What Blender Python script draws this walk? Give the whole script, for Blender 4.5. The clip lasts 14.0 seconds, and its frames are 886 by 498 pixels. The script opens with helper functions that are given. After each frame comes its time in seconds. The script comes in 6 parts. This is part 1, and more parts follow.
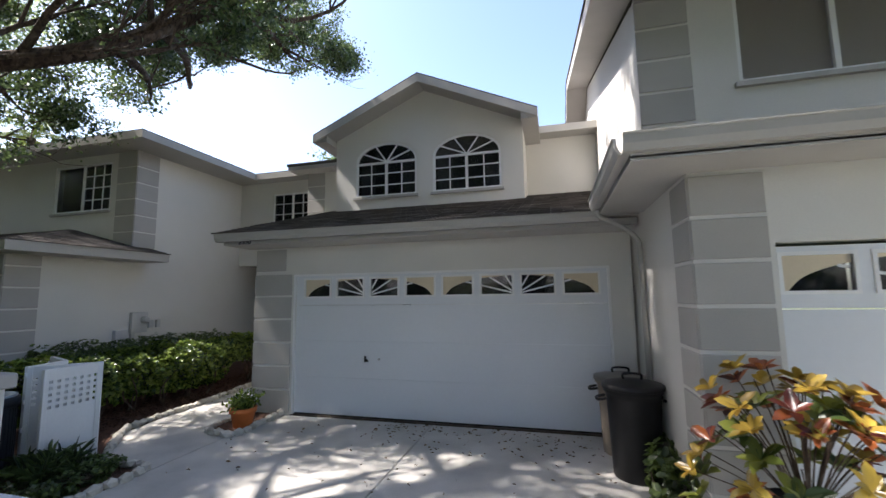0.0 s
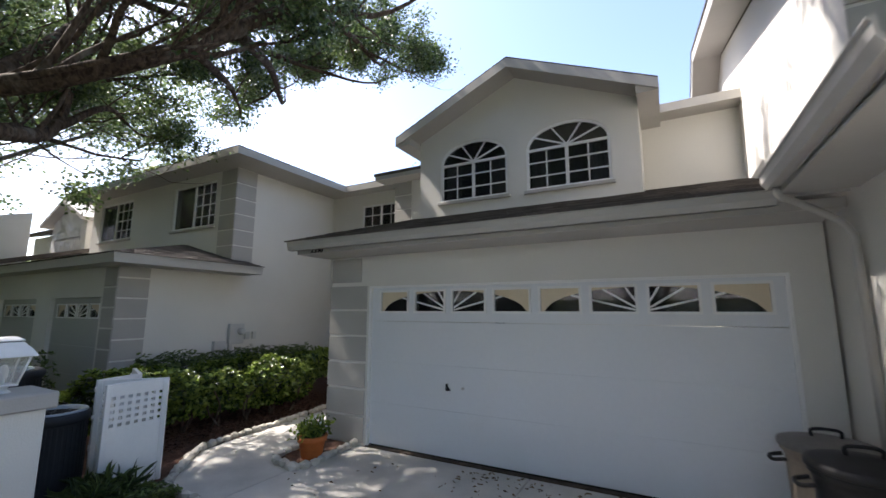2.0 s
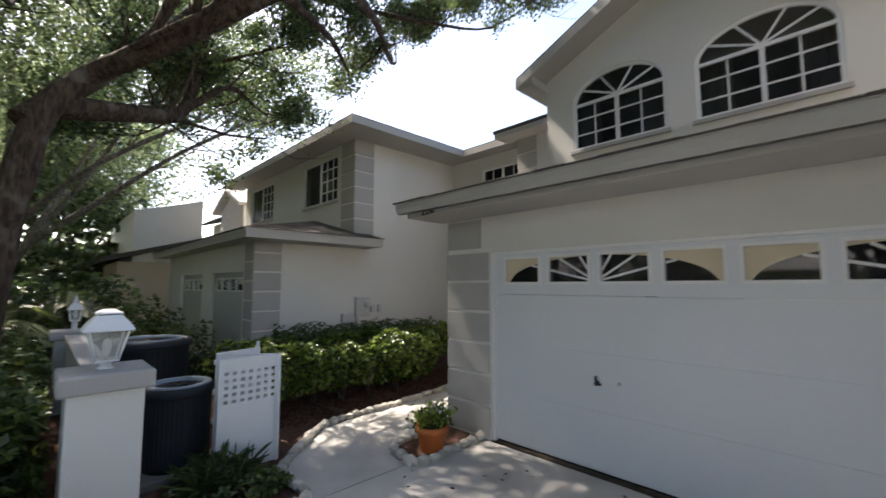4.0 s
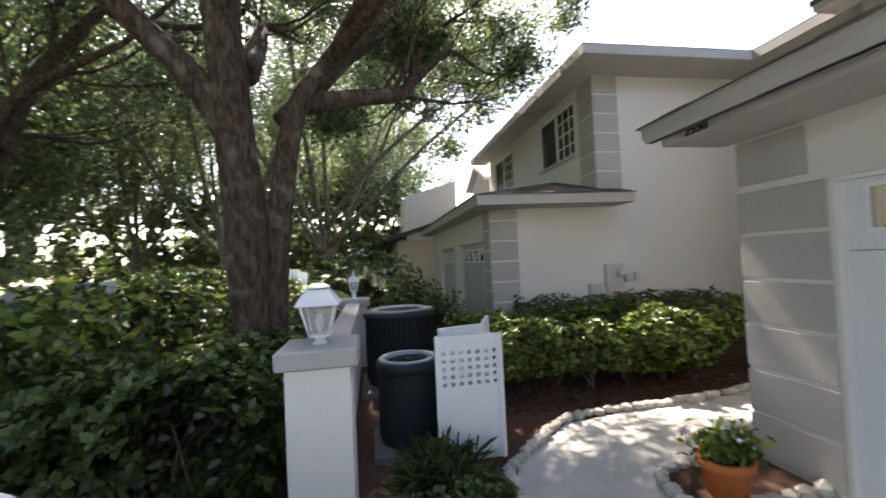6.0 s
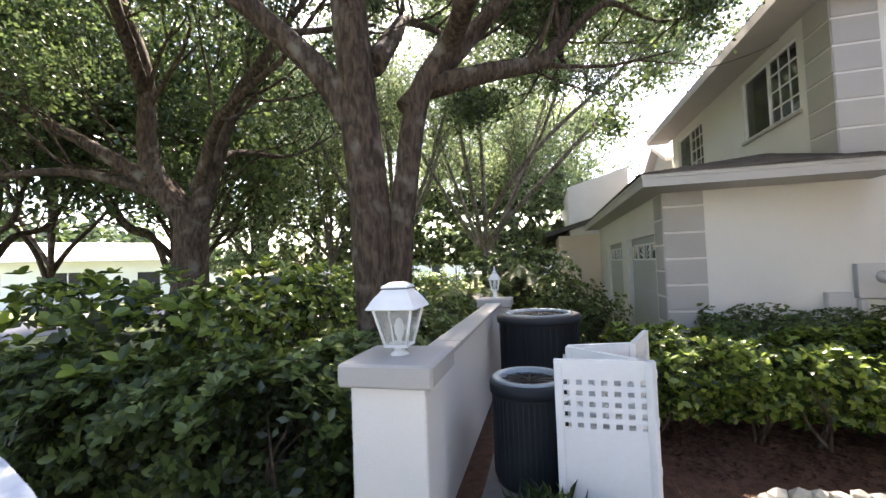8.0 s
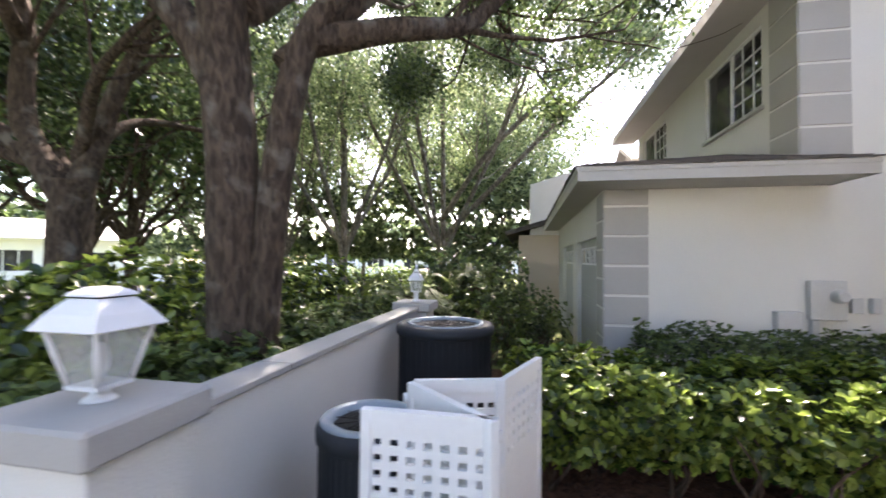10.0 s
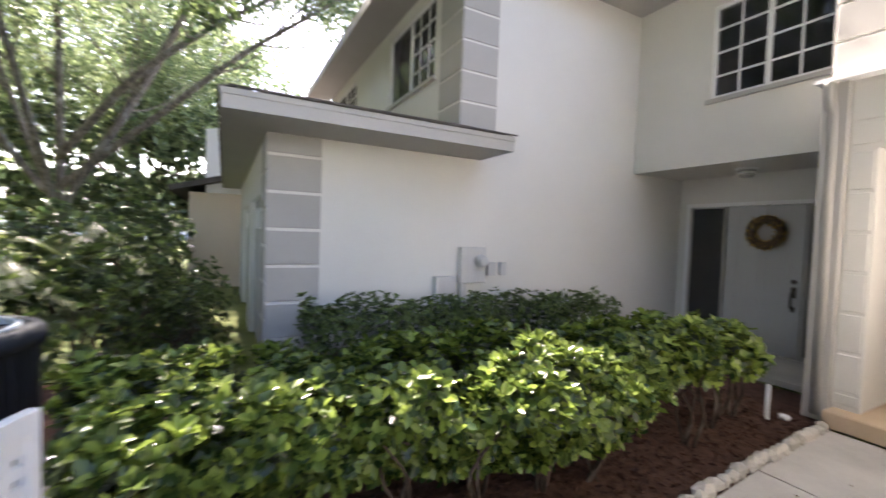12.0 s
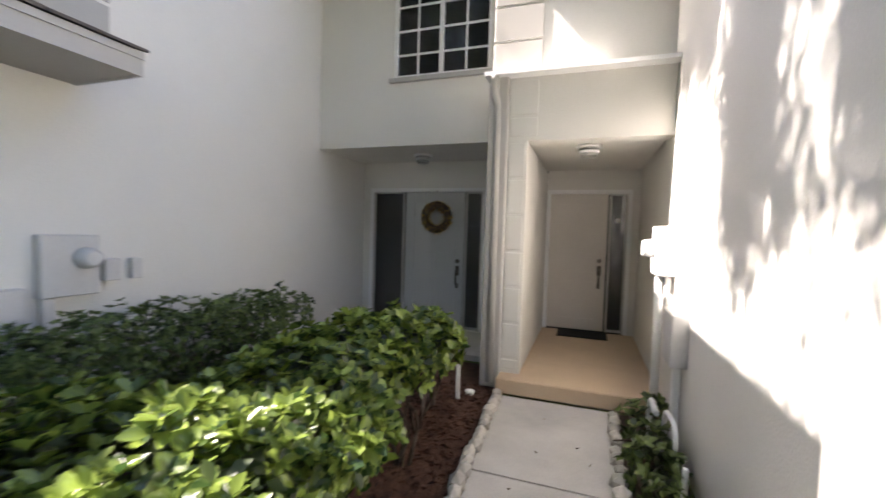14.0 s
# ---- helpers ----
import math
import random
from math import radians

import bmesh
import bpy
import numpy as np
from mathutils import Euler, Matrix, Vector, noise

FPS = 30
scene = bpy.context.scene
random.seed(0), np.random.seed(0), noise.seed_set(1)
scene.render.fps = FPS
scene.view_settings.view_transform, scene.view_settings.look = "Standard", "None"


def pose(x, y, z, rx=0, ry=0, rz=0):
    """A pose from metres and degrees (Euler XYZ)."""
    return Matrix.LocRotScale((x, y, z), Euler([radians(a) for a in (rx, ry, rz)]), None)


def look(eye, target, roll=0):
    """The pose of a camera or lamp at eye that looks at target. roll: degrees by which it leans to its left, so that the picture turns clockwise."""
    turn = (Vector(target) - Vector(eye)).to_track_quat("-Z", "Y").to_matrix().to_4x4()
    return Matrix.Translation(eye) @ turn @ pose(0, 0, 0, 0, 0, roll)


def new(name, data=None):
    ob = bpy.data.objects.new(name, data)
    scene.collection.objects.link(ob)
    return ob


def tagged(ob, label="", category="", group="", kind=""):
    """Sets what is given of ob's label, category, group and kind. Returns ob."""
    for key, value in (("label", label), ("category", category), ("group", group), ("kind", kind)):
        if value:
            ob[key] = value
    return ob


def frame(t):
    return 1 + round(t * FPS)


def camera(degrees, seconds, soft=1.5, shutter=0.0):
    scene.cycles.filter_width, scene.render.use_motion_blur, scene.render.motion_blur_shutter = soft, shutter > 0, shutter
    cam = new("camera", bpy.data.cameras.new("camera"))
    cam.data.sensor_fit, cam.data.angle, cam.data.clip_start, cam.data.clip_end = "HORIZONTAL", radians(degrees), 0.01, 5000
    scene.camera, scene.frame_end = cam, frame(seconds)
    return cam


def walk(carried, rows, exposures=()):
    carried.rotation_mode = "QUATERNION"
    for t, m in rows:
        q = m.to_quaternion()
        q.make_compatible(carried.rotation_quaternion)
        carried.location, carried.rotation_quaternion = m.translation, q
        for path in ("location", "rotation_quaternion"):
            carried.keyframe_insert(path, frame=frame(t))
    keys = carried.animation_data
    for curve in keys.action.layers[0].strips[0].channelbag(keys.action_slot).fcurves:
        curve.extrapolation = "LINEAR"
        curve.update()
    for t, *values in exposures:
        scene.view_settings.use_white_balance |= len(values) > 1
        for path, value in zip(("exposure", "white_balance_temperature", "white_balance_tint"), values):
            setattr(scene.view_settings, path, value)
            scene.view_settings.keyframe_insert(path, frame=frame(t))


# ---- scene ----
cam = camera(94.2, 14.0, shutter=0.5)
PATH = [
    (0, (0.031, -0.063, 1.88), (-0.476, 1.859, 2.102), -0.8),
    (0.5, (-0.004, 0.221, 1.894), (-0.611, 2.115, 2.102), -1.1),
    (1, (-0.043, 0.511, 1.905), (-0.836, 2.328, 2.168), -0.7),
    (1.5, (-0.117, 0.767, 1.888), (-0.956, 2.561, 2.168), -1.2),
    (2, (-0.246, 1.034, 1.887), (-1.182, 2.776, 2.185), 0.1),
    (4.5, (-1.106, 2.164, 1.823), (-2.711, 3.352, 1.933), -0.8),
    (5, (-1.318, 2.358, 1.798), (-3.104, 3.255, 1.876), -1.0),
    (5.5, (-1.562, 2.565, 1.799), (-3.458, 3.199, 1.884), -1.7),
    (6, (-1.768, 2.762, 1.803), (-3.739, 3.101, 1.858), -2.7),
    (6.5, (-1.956, 2.919, 1.806), (-3.955, 2.931, 1.86), -1.5),
    (7, (-2.131, 3.015, 1.792), (-4.112, 2.757, 1.87), -1.4),
    (9.5, (-3.31, 3.759, 1.765), (-5.235, 3.222, 1.842), -2.3),
    (10, (-3.595, 3.974, 1.794), (-5.556, 3.583, 1.845), 0.5),
    (10.5, (-3.901, 4.127, 1.754), (-5.896, 4.004, 1.814), -0.0),
    (11, (-4.203, 4.242, 1.746), (-6.18, 4.543, 1.74), -0.1),
    (11.5, (-4.525, 4.398, 1.742), (-6.422, 5.032, 1.706), 1.0),
    (12, (-4.726, 4.612, 1.75), (-6.489, 5.553, 1.673), 2.0),
    (12.5, (-5.039, 4.807, 1.716), (-6.556, 6.107, 1.619), 1.1),
    (13, (-5.238, 5.0, 1.699), (-6.518, 6.533, 1.588), 1.5),
    (13.5, (-5.471, 5.239, 1.697), (-6.449, 6.98, 1.591), 0.6),
    (14, (-5.592, 5.496, 1.69), (-6.252, 7.383, 1.607), 1.8),
]
EXPOSURES = [(0.0, 1.52, 6350, 16), (2.0, 1.6, 6450, 16), (5.0, 1.82, 7000, 17), (6.2, 2.24, 7000, 19), (6.6, 2.36, 7000, 20), (7.0, 2.74, 7050, 20), (9.5, 2.88, 6950, 21), (11.0, 3.05, 6700, 23), (12.5, 3.13, 6750, 22), (13.2, 3.22, 6700, 21), (14.0, 3.02, 6650, 20)]
walk(cam, [(t, look(eye, target, roll)) for t, eye, target, roll in PATH], EXPOSURES)

# ---- world, sun ----
SUN_DIR = Vector((-1.0, -0.13, 1.24)).normalized()
world = bpy.data.worlds.new("sky_world")
scene.world = world
world.use_nodes = True
wn = world.node_tree
sky = wn.nodes.new("ShaderNodeTexSky")
sky.sky_type = "NISHITA"
sky.sun_disc = False
sky.sun_elevation = math.asin(SUN_DIR.z)
sky.sun_rotation = math.atan2(SUN_DIR.x, SUN_DIR.y)
sky.dust_density = 1.6
bg = wn.nodes["Background"]
bg.inputs["Strength"].default_value = 0.15
wn.links.new(sky.outputs["Color"], bg.inputs["Color"])
sun_data = bpy.data.lights.new("sun", "SUN")
sun_data.energy = 4.8
sun_data.angle = radians(0.6)
sun_data.color = (1.0, 0.95, 0.86)
sun = new("sun", sun_data)
sun.matrix_world = look(SUN_DIR * 60, (0, 0, 0))

# ---- materials ----
def nodes_of(name):
    m = bpy.data.materials.new(name)
    m.use_nodes = True
    return m, m.node_tree, m.node_tree.nodes["Principled BSDF"]


def surface(name, colour, rough=0.8, metal=0.0, spread=0.12, scale=3.0, fine=60.0, bump=0.15, depth=0.004,
            spec=0.3, per_object=0.0, per_island=0.0, transmit=0.0, alt=None):
    """A painted or mineral surface: two scales of tone, fine relief."""
    m, nt, b = nodes_of(name)
    N, L = nt.nodes, nt.links
    geo = N.new("ShaderNodeNewGeometry")
    n1 = N.new("ShaderNodeTexNoise"); n1.inputs["Scale"].default_value = scale; n1.inputs["Detail"].default_value = 6
    n2 = N.new("ShaderNodeTexNoise"); n2.inputs["Scale"].default_value = fine; n2.inputs["Detail"].default_value = 4
    L.new(geo.outputs["Position"], n1.inputs["Vector"]); L.new(geo.outputs["Position"], n2.inputs["Vector"])
    mix = N.new("ShaderNodeMix"); mix.data_type = "RGBA"
    c0 = [max(0.0, c * (1 - spread)) for c in colour]; c1 = [min(1.0, c * (1 + spread)) for c in colour]
    if alt:
        c1 = alt
    mix.inputs["A"].default_value = (*c0, 1); mix.inputs["B"].default_value = (*c1, 1)
    ramp = N.new("ShaderNodeMapRange"); ramp.inputs["From Min"].default_value = 0.32; ramp.inputs["From Max"].default_value = 0.68
    add = N.new("ShaderNodeMath"); add.operation = "MULTIPLY_ADD"; add.inputs[1].default_value = 0.35
    L.new(n2.outputs["Fac"], add.inputs[0])
    sc = N.new("ShaderNodeMath"); sc.operation = "MULTIPLY"; sc.inputs[1].default_value = 0.65
    L.new(n1.outputs["Fac"], sc.inputs[0]); L.new(sc.outputs[0], add.inputs[2])
    L.new(add.outputs[0], ramp.inputs["Value"]); L.new(ramp.outputs["Result"], mix.inputs["Factor"])
    out = mix.outputs["Result"]
    if per_object or per_island:
        hsv = N.new("ShaderNodeHueSaturation"); mr = N.new("ShaderNodeMapRange")
        amount = per_object or per_island
        mr.inputs["To Min"].default_value = 1 - amount; mr.inputs["To Max"].default_value = 1 + amount
        if per_object:
            oi = N.new("ShaderNodeObjectInfo"); L.new(oi.outputs["Random"], mr.inputs["Value"])
        else:
            L.new(geo.outputs["Random Per Island"], mr.inputs["Value"])
        L.new(mr.outputs["Result"], hsv.inputs["Value"]); L.new(out, hsv.inputs["Color"]); out = hsv.outputs["Color"]
    L.new(out, b.inputs["Base Color"])
    b.inputs["Roughness"].default_value = rough; b.inputs["Metallic"].default_value = metal
    b.inputs["Specular IOR Level"].default_value = spec
    if bump:
        bp = N.new("ShaderNodeBump"); bp.inputs["Strength"].default_value = bump; bp.inputs["Distance"].default_value = depth
        L.new(n2.outputs["Fac"], bp.inputs["Height"]); L.new(bp.outputs["Normal"], b.inputs["Normal"])
    return m


def leafy(name, dark, light, gloss=0.35, through_amount=0.35):
    """Leaves: tone per leaf, light passes through."""
    m, nt, b = nodes_of(name)
    N, L = nt.nodes, nt.links
    geo = N.new("ShaderNodeNewGeometry")
    ramp = N.new("ShaderNodeValToRGB")
    ramp.color_ramp.elements[0].color = (*dark, 1); ramp.color_ramp.elements[1].color = (*light, 1)
    ramp.color_ramp.elements[0].position = 0.1; ramp.color_ramp.elements[1].position = 1.0
    L.new(geo.outputs["Random Per Island"], ramp.inputs["Fac"])
    L.new(ramp.outputs["Color"], b.inputs["Base Color"])
    b.inputs["Roughness"].default_value = gloss; b.inputs["Specular IOR Level"].default_value = 0.5
    tr = N.new("ShaderNodeBsdfTranslucent")
    hs = N.new("ShaderNodeHueSaturation"); hs.inputs["Value"].default_value = 1.6; hs.inputs["Saturation"].default_value = 0.98
    L.new(ramp.outputs["Color"], hs.inputs["Color"]); L.new(hs.outputs["Color"], tr.inputs["Color"])
    ms = N.new("ShaderNodeMixShader"); ms.inputs["Fac"].default_value = through_amount
    out = N["Material Output"]
    L.new(b.outputs["BSDF"], ms.inputs[1]); L.new(tr.outputs["BSDF"], ms.inputs[2]); L.new(ms.outputs["Shader"], out.inputs["Surface"])
    return m


def bark(name, low, high, lichen):
    """Furrowed bark: ridges drawn out along the stem, pale blotches of lichen."""
    m, nt, b = nodes_of(name)
    N, L = nt.nodes, nt.links
    geo = N.new("ShaderNodeNewGeometry")
    mp = N.new("ShaderNodeMapping"); mp.inputs["Scale"].default_value = (20, 20, 6)
    L.new(geo.outputs["Position"], mp.inputs["Vector"])
    ridge = N.new("ShaderNodeTexNoise"); ridge.inputs["Scale"].default_value = 1.0; ridge.inputs["Detail"].default_value = 8; ridge.inputs["Distortion"].default_value = 0.6
    L.new(mp.outputs["Vector"], ridge.inputs["Vector"])
    blot = N.new("ShaderNodeTexNoise"); blot.inputs["Scale"].default_value = 3.4; blot.inputs["Detail"].default_value = 7
    L.new(geo.outputs["Position"], blot.inputs["Vector"])
    ramp = N.new("ShaderNodeValToRGB")
    ramp.color_ramp.elements[0].position = 0.36; ramp.color_ramp.elements[1].position = 0.66
    ramp.color_ramp.elements[0].color = (*low, 1); ramp.color_ramp.elements[1].color = (*high, 1)
    L.new(ridge.outputs["Fac"], ramp.inputs["Fac"])
    mr = N.new("ShaderNodeMapRange"); mr.inputs["From Min"].default_value = 0.56; mr.inputs["From Max"].default_value = 0.70; mr.inputs["To Max"].default_value = 0.7
    L.new(blot.outputs["Fac"], mr.inputs["Value"])
    mix = N.new("ShaderNodeMix"); mix.data_type = "RGBA"; mix.inputs["B"].default_value = (*lichen, 1)
    L.new(mr.outputs["Result"], mix.inputs["Factor"]); L.new(ramp.outputs["Color"], mix.inputs["A"])
    L.new(mix.outputs["Result"], b.inputs["Base Color"])
    b.inputs["Roughness"].default_value = 0.95; b.inputs["Specular IOR Level"].default_value = 0.2
    bp = N.new("ShaderNodeBump"); bp.inputs["Strength"].default_value = 1.0; bp.inputs["Distance"].default_value = 0.05
    L.new(ridge.outputs["Fac"], bp.inputs["Height"]); L.new(bp.outputs["Normal"], b.inputs["Normal"])
    return m


STUCCO = surface("stucco_cream", (0.66, 0.645, 0.60), 0.9, spread=0.05, scale=0.7, fine=72, bump=0.4, depth=0.007)
STUCCO_TAN = surface("stucco_tan", (0.62, 0.52, 0.40), 0.9, spread=0.06, scale=0.8, fine=90, bump=0.3)
QUOIN = surface("quoin_grey", (0.415, 0.40, 0.37), 0.9, spread=0.06, scale=2.0, fine=80, bump=0.35, per_object=0.05)
TRIM = surface("trim_grey_white", (0.425, 0.41, 0.38), 0.6, spread=0.05, scale=2.0, fine=40, bump=0.05)
WHITE = surface("white_paint", (0.78, 0.78, 0.77), 0.45, spread=0.04, scale=2.0, fine=30, bump=0.04)
DOORWHITE = surface("garage_door_paint", (0.70, 0.72, 0.74), 0.5, spread=0.03, scale=0.8, fine=20, bump=0.03)
DOORGREY = surface("entry_door_paint", (0.47, 0.48, 0.47), 0.45, spread=0.04, scale=1.5, fine=25, bump=0.04)
DOORGREIGE = surface("garage_door_greige", (0.42, 0.425, 0.40), 0.6, spread=0.04, scale=0.8, fine=20, bump=0.03)
DOORTAN = surface("entry_door_tan", (0.58, 0.54, 0.48), 0.45, spread=0.04, scale=1.5, fine=25, bump=0.04)
SHINGLE = surface("shingle_brown_grey", (0.10, 0.088, 0.08), 0.95, spread=0.35, scale=5, fine=70, bump=0.6, depth=0.006, per_island=0.3)
CONCRETE = surface("concrete_drive", (0.475, 0.455, 0.415), 0.9, spread=0.24, scale=1.6, fine=110, bump=0.3)
PLATFORM = surface("entry_slab_tan", (0.55, 0.42, 0.29), 0.75, spread=0.08, scale=2.5, fine=90, bump=0.15)
MULCH = surface("mulch", (0.082, 0.042, 0.028), 0.95, spread=0.5, scale=14, fine=60, bump=1.0, depth=0.03, per_island=0.5)
SOIL = surface("soil", (0.075, 0.055, 0.04), 0.95, spread=0.4, scale=6, fine=50, bump=0.9, depth=0.03)
GRASS = surface("lawn_grass", (0.11, 0.15, 0.045), 0.9, spread=0.3, scale=1.2, fine=50, bump=0.8, depth=0.03, alt=(0.22, 0.24, 0.08))
ASPHALT = surface("asphalt", (0.12, 0.12, 0.125), 0.85, spread=0.2, scale=1.5, fine=120, bump=0.3)
STONE = surface("edging_stone", (0.48, 0.45, 0.39), 0.85, spread=0.15, scale=8, fine=60, bump=0.4, per_object=0.18)
BARK = bark("oak_bark", (0.042, 0.029, 0.021), (0.118, 0.084, 0.060), (0.21, 0.185, 0.15))
PALEBARK = bark("grey_bark", (0.09, 0.075, 0.06), (0.27, 0.235, 0.19), (0.33, 0.32, 0.28))
TERRACOTTA = surface("terracotta", (0.55, 0.16, 0.045), 0.7, spread=0.12, scale=8, fine=60, bump=0.15)
DARKPLASTIC = surface("dark_plastic", (0.012, 0.012, 0.013), 0.55, spread=0.2, scale=4, fine=50, bump=0.08)
BINGREY = surface("bin_grey_lid", (0.16, 0.15, 0.14), 0.5, spread=0.15, scale=5, fine=40, bump=0.08)
ACGREY = surface("ac_grey_metal", (0.022, 0.026, 0.032), 0.65, metal=0.0, spread=0.12, scale=4, fine=40, bump=0.05)
ACTOP = surface("ac_top_metal", (0.26, 0.31, 0.35), 0.5, metal=0.2, spread=0.12, scale=4, fine=40, bump=0.05)
METERGREY = surface("meter_box_grey", (0.52, 0.52, 0.51), 0.55, metal=0.1, spread=0.06, scale=5, fine=40, bump=0.04)
# Condenser pads: a darker grey than the drive's concrete.
PADGREY = surface("dark_grey_pad", (0.15, 0.14, 0.125), 0.95, spread=0.25, scale=5, fine=70, bump=0.3)
CHROME = surface("dull_steel", (0.5, 0.49, 0.47), 0.35, metal=0.9, spread=0.1, scale=9, fine=60, bump=0.02)
BRONZE = surface("door_bronze", (0.11, 0.095, 0.08), 0.4, metal=0.7, spread=0.2, scale=9, fine=60, bump=0.02)
BLACK = surface("black_rubber", (0.015, 0.015, 0.015), 0.9, spread=0.3, scale=20, fine=90, bump=0.4)
BEIGEPANEL = surface("sunburst_panel_beige", (0.66, 0.56, 0.40), 0.5, spread=0.05, scale=4, fine=40, bump=0.03)
CURTAIN = surface("curtain_cloth", (0.20, 0.20, 0.20), 0.9, spread=0.2, scale=6, fine=80, bump=0.2)
BLIND = surface("window_blind", (0.52, 0.46, 0.40), 0.9, spread=0.06, scale=2, fine=40, bump=0.05)
# Near-black that paints the missing light of rooms behind openings.
DARKROOM = surface("painted_room_dark", (0.035, 0.035, 0.038), 0.9, spread=0.2, scale=2, fine=30, bump=0.0)
WREATH = leafy("wreath_straw", (0.14, 0.08, 0.015), (0.62, 0.40, 0.07), 0.8, 0.05)
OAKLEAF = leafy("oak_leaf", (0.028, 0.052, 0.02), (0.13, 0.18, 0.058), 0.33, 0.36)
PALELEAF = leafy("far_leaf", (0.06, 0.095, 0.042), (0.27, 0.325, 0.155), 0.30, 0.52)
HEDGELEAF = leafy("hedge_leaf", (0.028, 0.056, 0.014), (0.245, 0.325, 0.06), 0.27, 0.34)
# Darker leaf tone that paints the shade inside a hedge.
INNERSHADELEAF = leafy("inner_leaf_shade", (0.02, 0.035, 0.014), (0.06, 0.085, 0.03), 0.4, 0.15)
# Dimmer copy of the hedge leaf: shade is put into its colour.
SHADETONELEAF = leafy("shade_toned_leaf", (0.03, 0.055, 0.015), (0.15, 0.208, 0.052), 0.47, 0.3)
PALMLEAF = leafy("palm_leaf", (0.06, 0.09, 0.02), (0.16, 0.19, 0.05), 0.4, 0.35)
CROTON_A = leafy("croton_yellow", (0.20, 0.13, 0.02), (0.60, 0.42, 0.07), 0.3, 0.2)
CROTON_B = leafy("croton_red", (0.09, 0.018, 0.014), (0.42, 0.13, 0.04), 0.3, 0.2)
CROTON_C = leafy("croton_green", (0.03, 0.055, 0.014), (0.24, 0.26, 0.04), 0.3, 0.2)


def glassy(name, tint=(0.03, 0.035, 0.04), rough=0.02, alpha=0.35):
    """Window pane: a dark film of glass that mirrors the sky and lets part of the room through."""
    m, nt, b = nodes_of(name)
    b.inputs["Base Color"].default_value = (*tint, 1)
    b.inputs["Roughness"].default_value = rough
    b.inputs["IOR"].default_value = 1.5
    b.inputs["Transmission Weight"].default_value = 0.0
    b.inputs["Alpha"].default_value = alpha
    return m


PANE = glassy("window_glass", (0.02, 0.022, 0.025), alpha=0.5)
CLEARPANE = glassy("window_glass_over_blind", (0.05, 0.055, 0.06), alpha=0.2)
LAMPGLASS = glassy("lamp_glass", (0.62, 0.62, 0.58), 0.25, 0.36)

# ---- mesh helpers ----
def link(name, bm, material, parent=None, label=""):
    me = bpy.data.meshes.new(name)
    bm.to_mesh(me)
    bm.free()
    for m in (material if isinstance(material, (list, tuple)) else [material]):
        me.materials.append(m)
    ob = new(name, me)
    if parent:
        ob.parent = parent
    if label:
        ob["label"] = label
    return ob


def part(name, bm, material, parent, label=""):
    return link(name, bm, material, parent, label)


def thing(name, label, category, group="", kind="", at=(0, 0, 0)):
    ob = new(name)
    ob.location = at
    return tagged(ob, label, category, group, kind)


def box(bm, x0, x1, y0, y1, z0, z1, bevel=0.0):
    vs = [bm.verts.new(p) for p in ((x0, y0, z0), (x1, y0, z0), (x1, y1, z0), (x0, y1, z0), (x0, y0, z1), (x1, y0, z1), (x1, y1, z1), (x0, y1, z1))]
    fs = [bm.faces.new([vs[i] for i in f]) for f in ((3, 2, 1, 0), (4, 5, 6, 7), (0, 1, 5, 4), (1, 2, 6, 5), (2, 3, 7, 6), (3, 0, 4, 7))]
    if bevel:
        es = list({e for f in fs for e in f.edges})
        bmesh.ops.bevel(bm, geom=es, offset=bevel, segments=1, affect="EDGES")
    return bm


def boxed(*dims, bevel=0.0):
    return box(bmesh.new(), *dims, bevel=bevel)


def slab(bm, pts, thick):
    """A flat polygon given by its upper corners, with thickness downwards along its normal."""
    pts = [Vector(p) for p in pts]
    n = (pts[1] - pts[0]).cross(pts[2] - pts[0]).normalized()
    if n.z < 0:
        pts.reverse()
        n = -n
    top = [bm.verts.new(p) for p in pts]
    low = [bm.verts.new(p - n * thick) for p in pts]
    bm.faces.new(top)
    bm.faces.new(low[::-1])
    for i in range(len(pts)):
        j = (i + 1) % len(pts)
        bm.faces.new((top[i], low[i], low[j], top[j]))
    return bm


def prism(bm, outline, axis, a, b):
    """An outline in the two other axes, drawn out along axis from a to b."""
    def at(p, w):
        return {"x": (w, p[0], p[1]), "y": (p[0], w, p[1]), "z": (p[0], p[1], w)}[axis]
    lo = [bm.verts.new(at(p, a)) for p in outline]
    hi = [bm.verts.new(at(p, b)) for p in outline]
    n = len(outline)
    bm.faces.new(lo[::-1])
    bm.faces.new(hi)
    for i in range(n):
        bm.faces.new((lo[i], lo[(i + 1) % n], hi[(i + 1) % n], hi[i]))
    bmesh.ops.recalc_face_normals(bm, faces=bm.faces[:])
    return bm


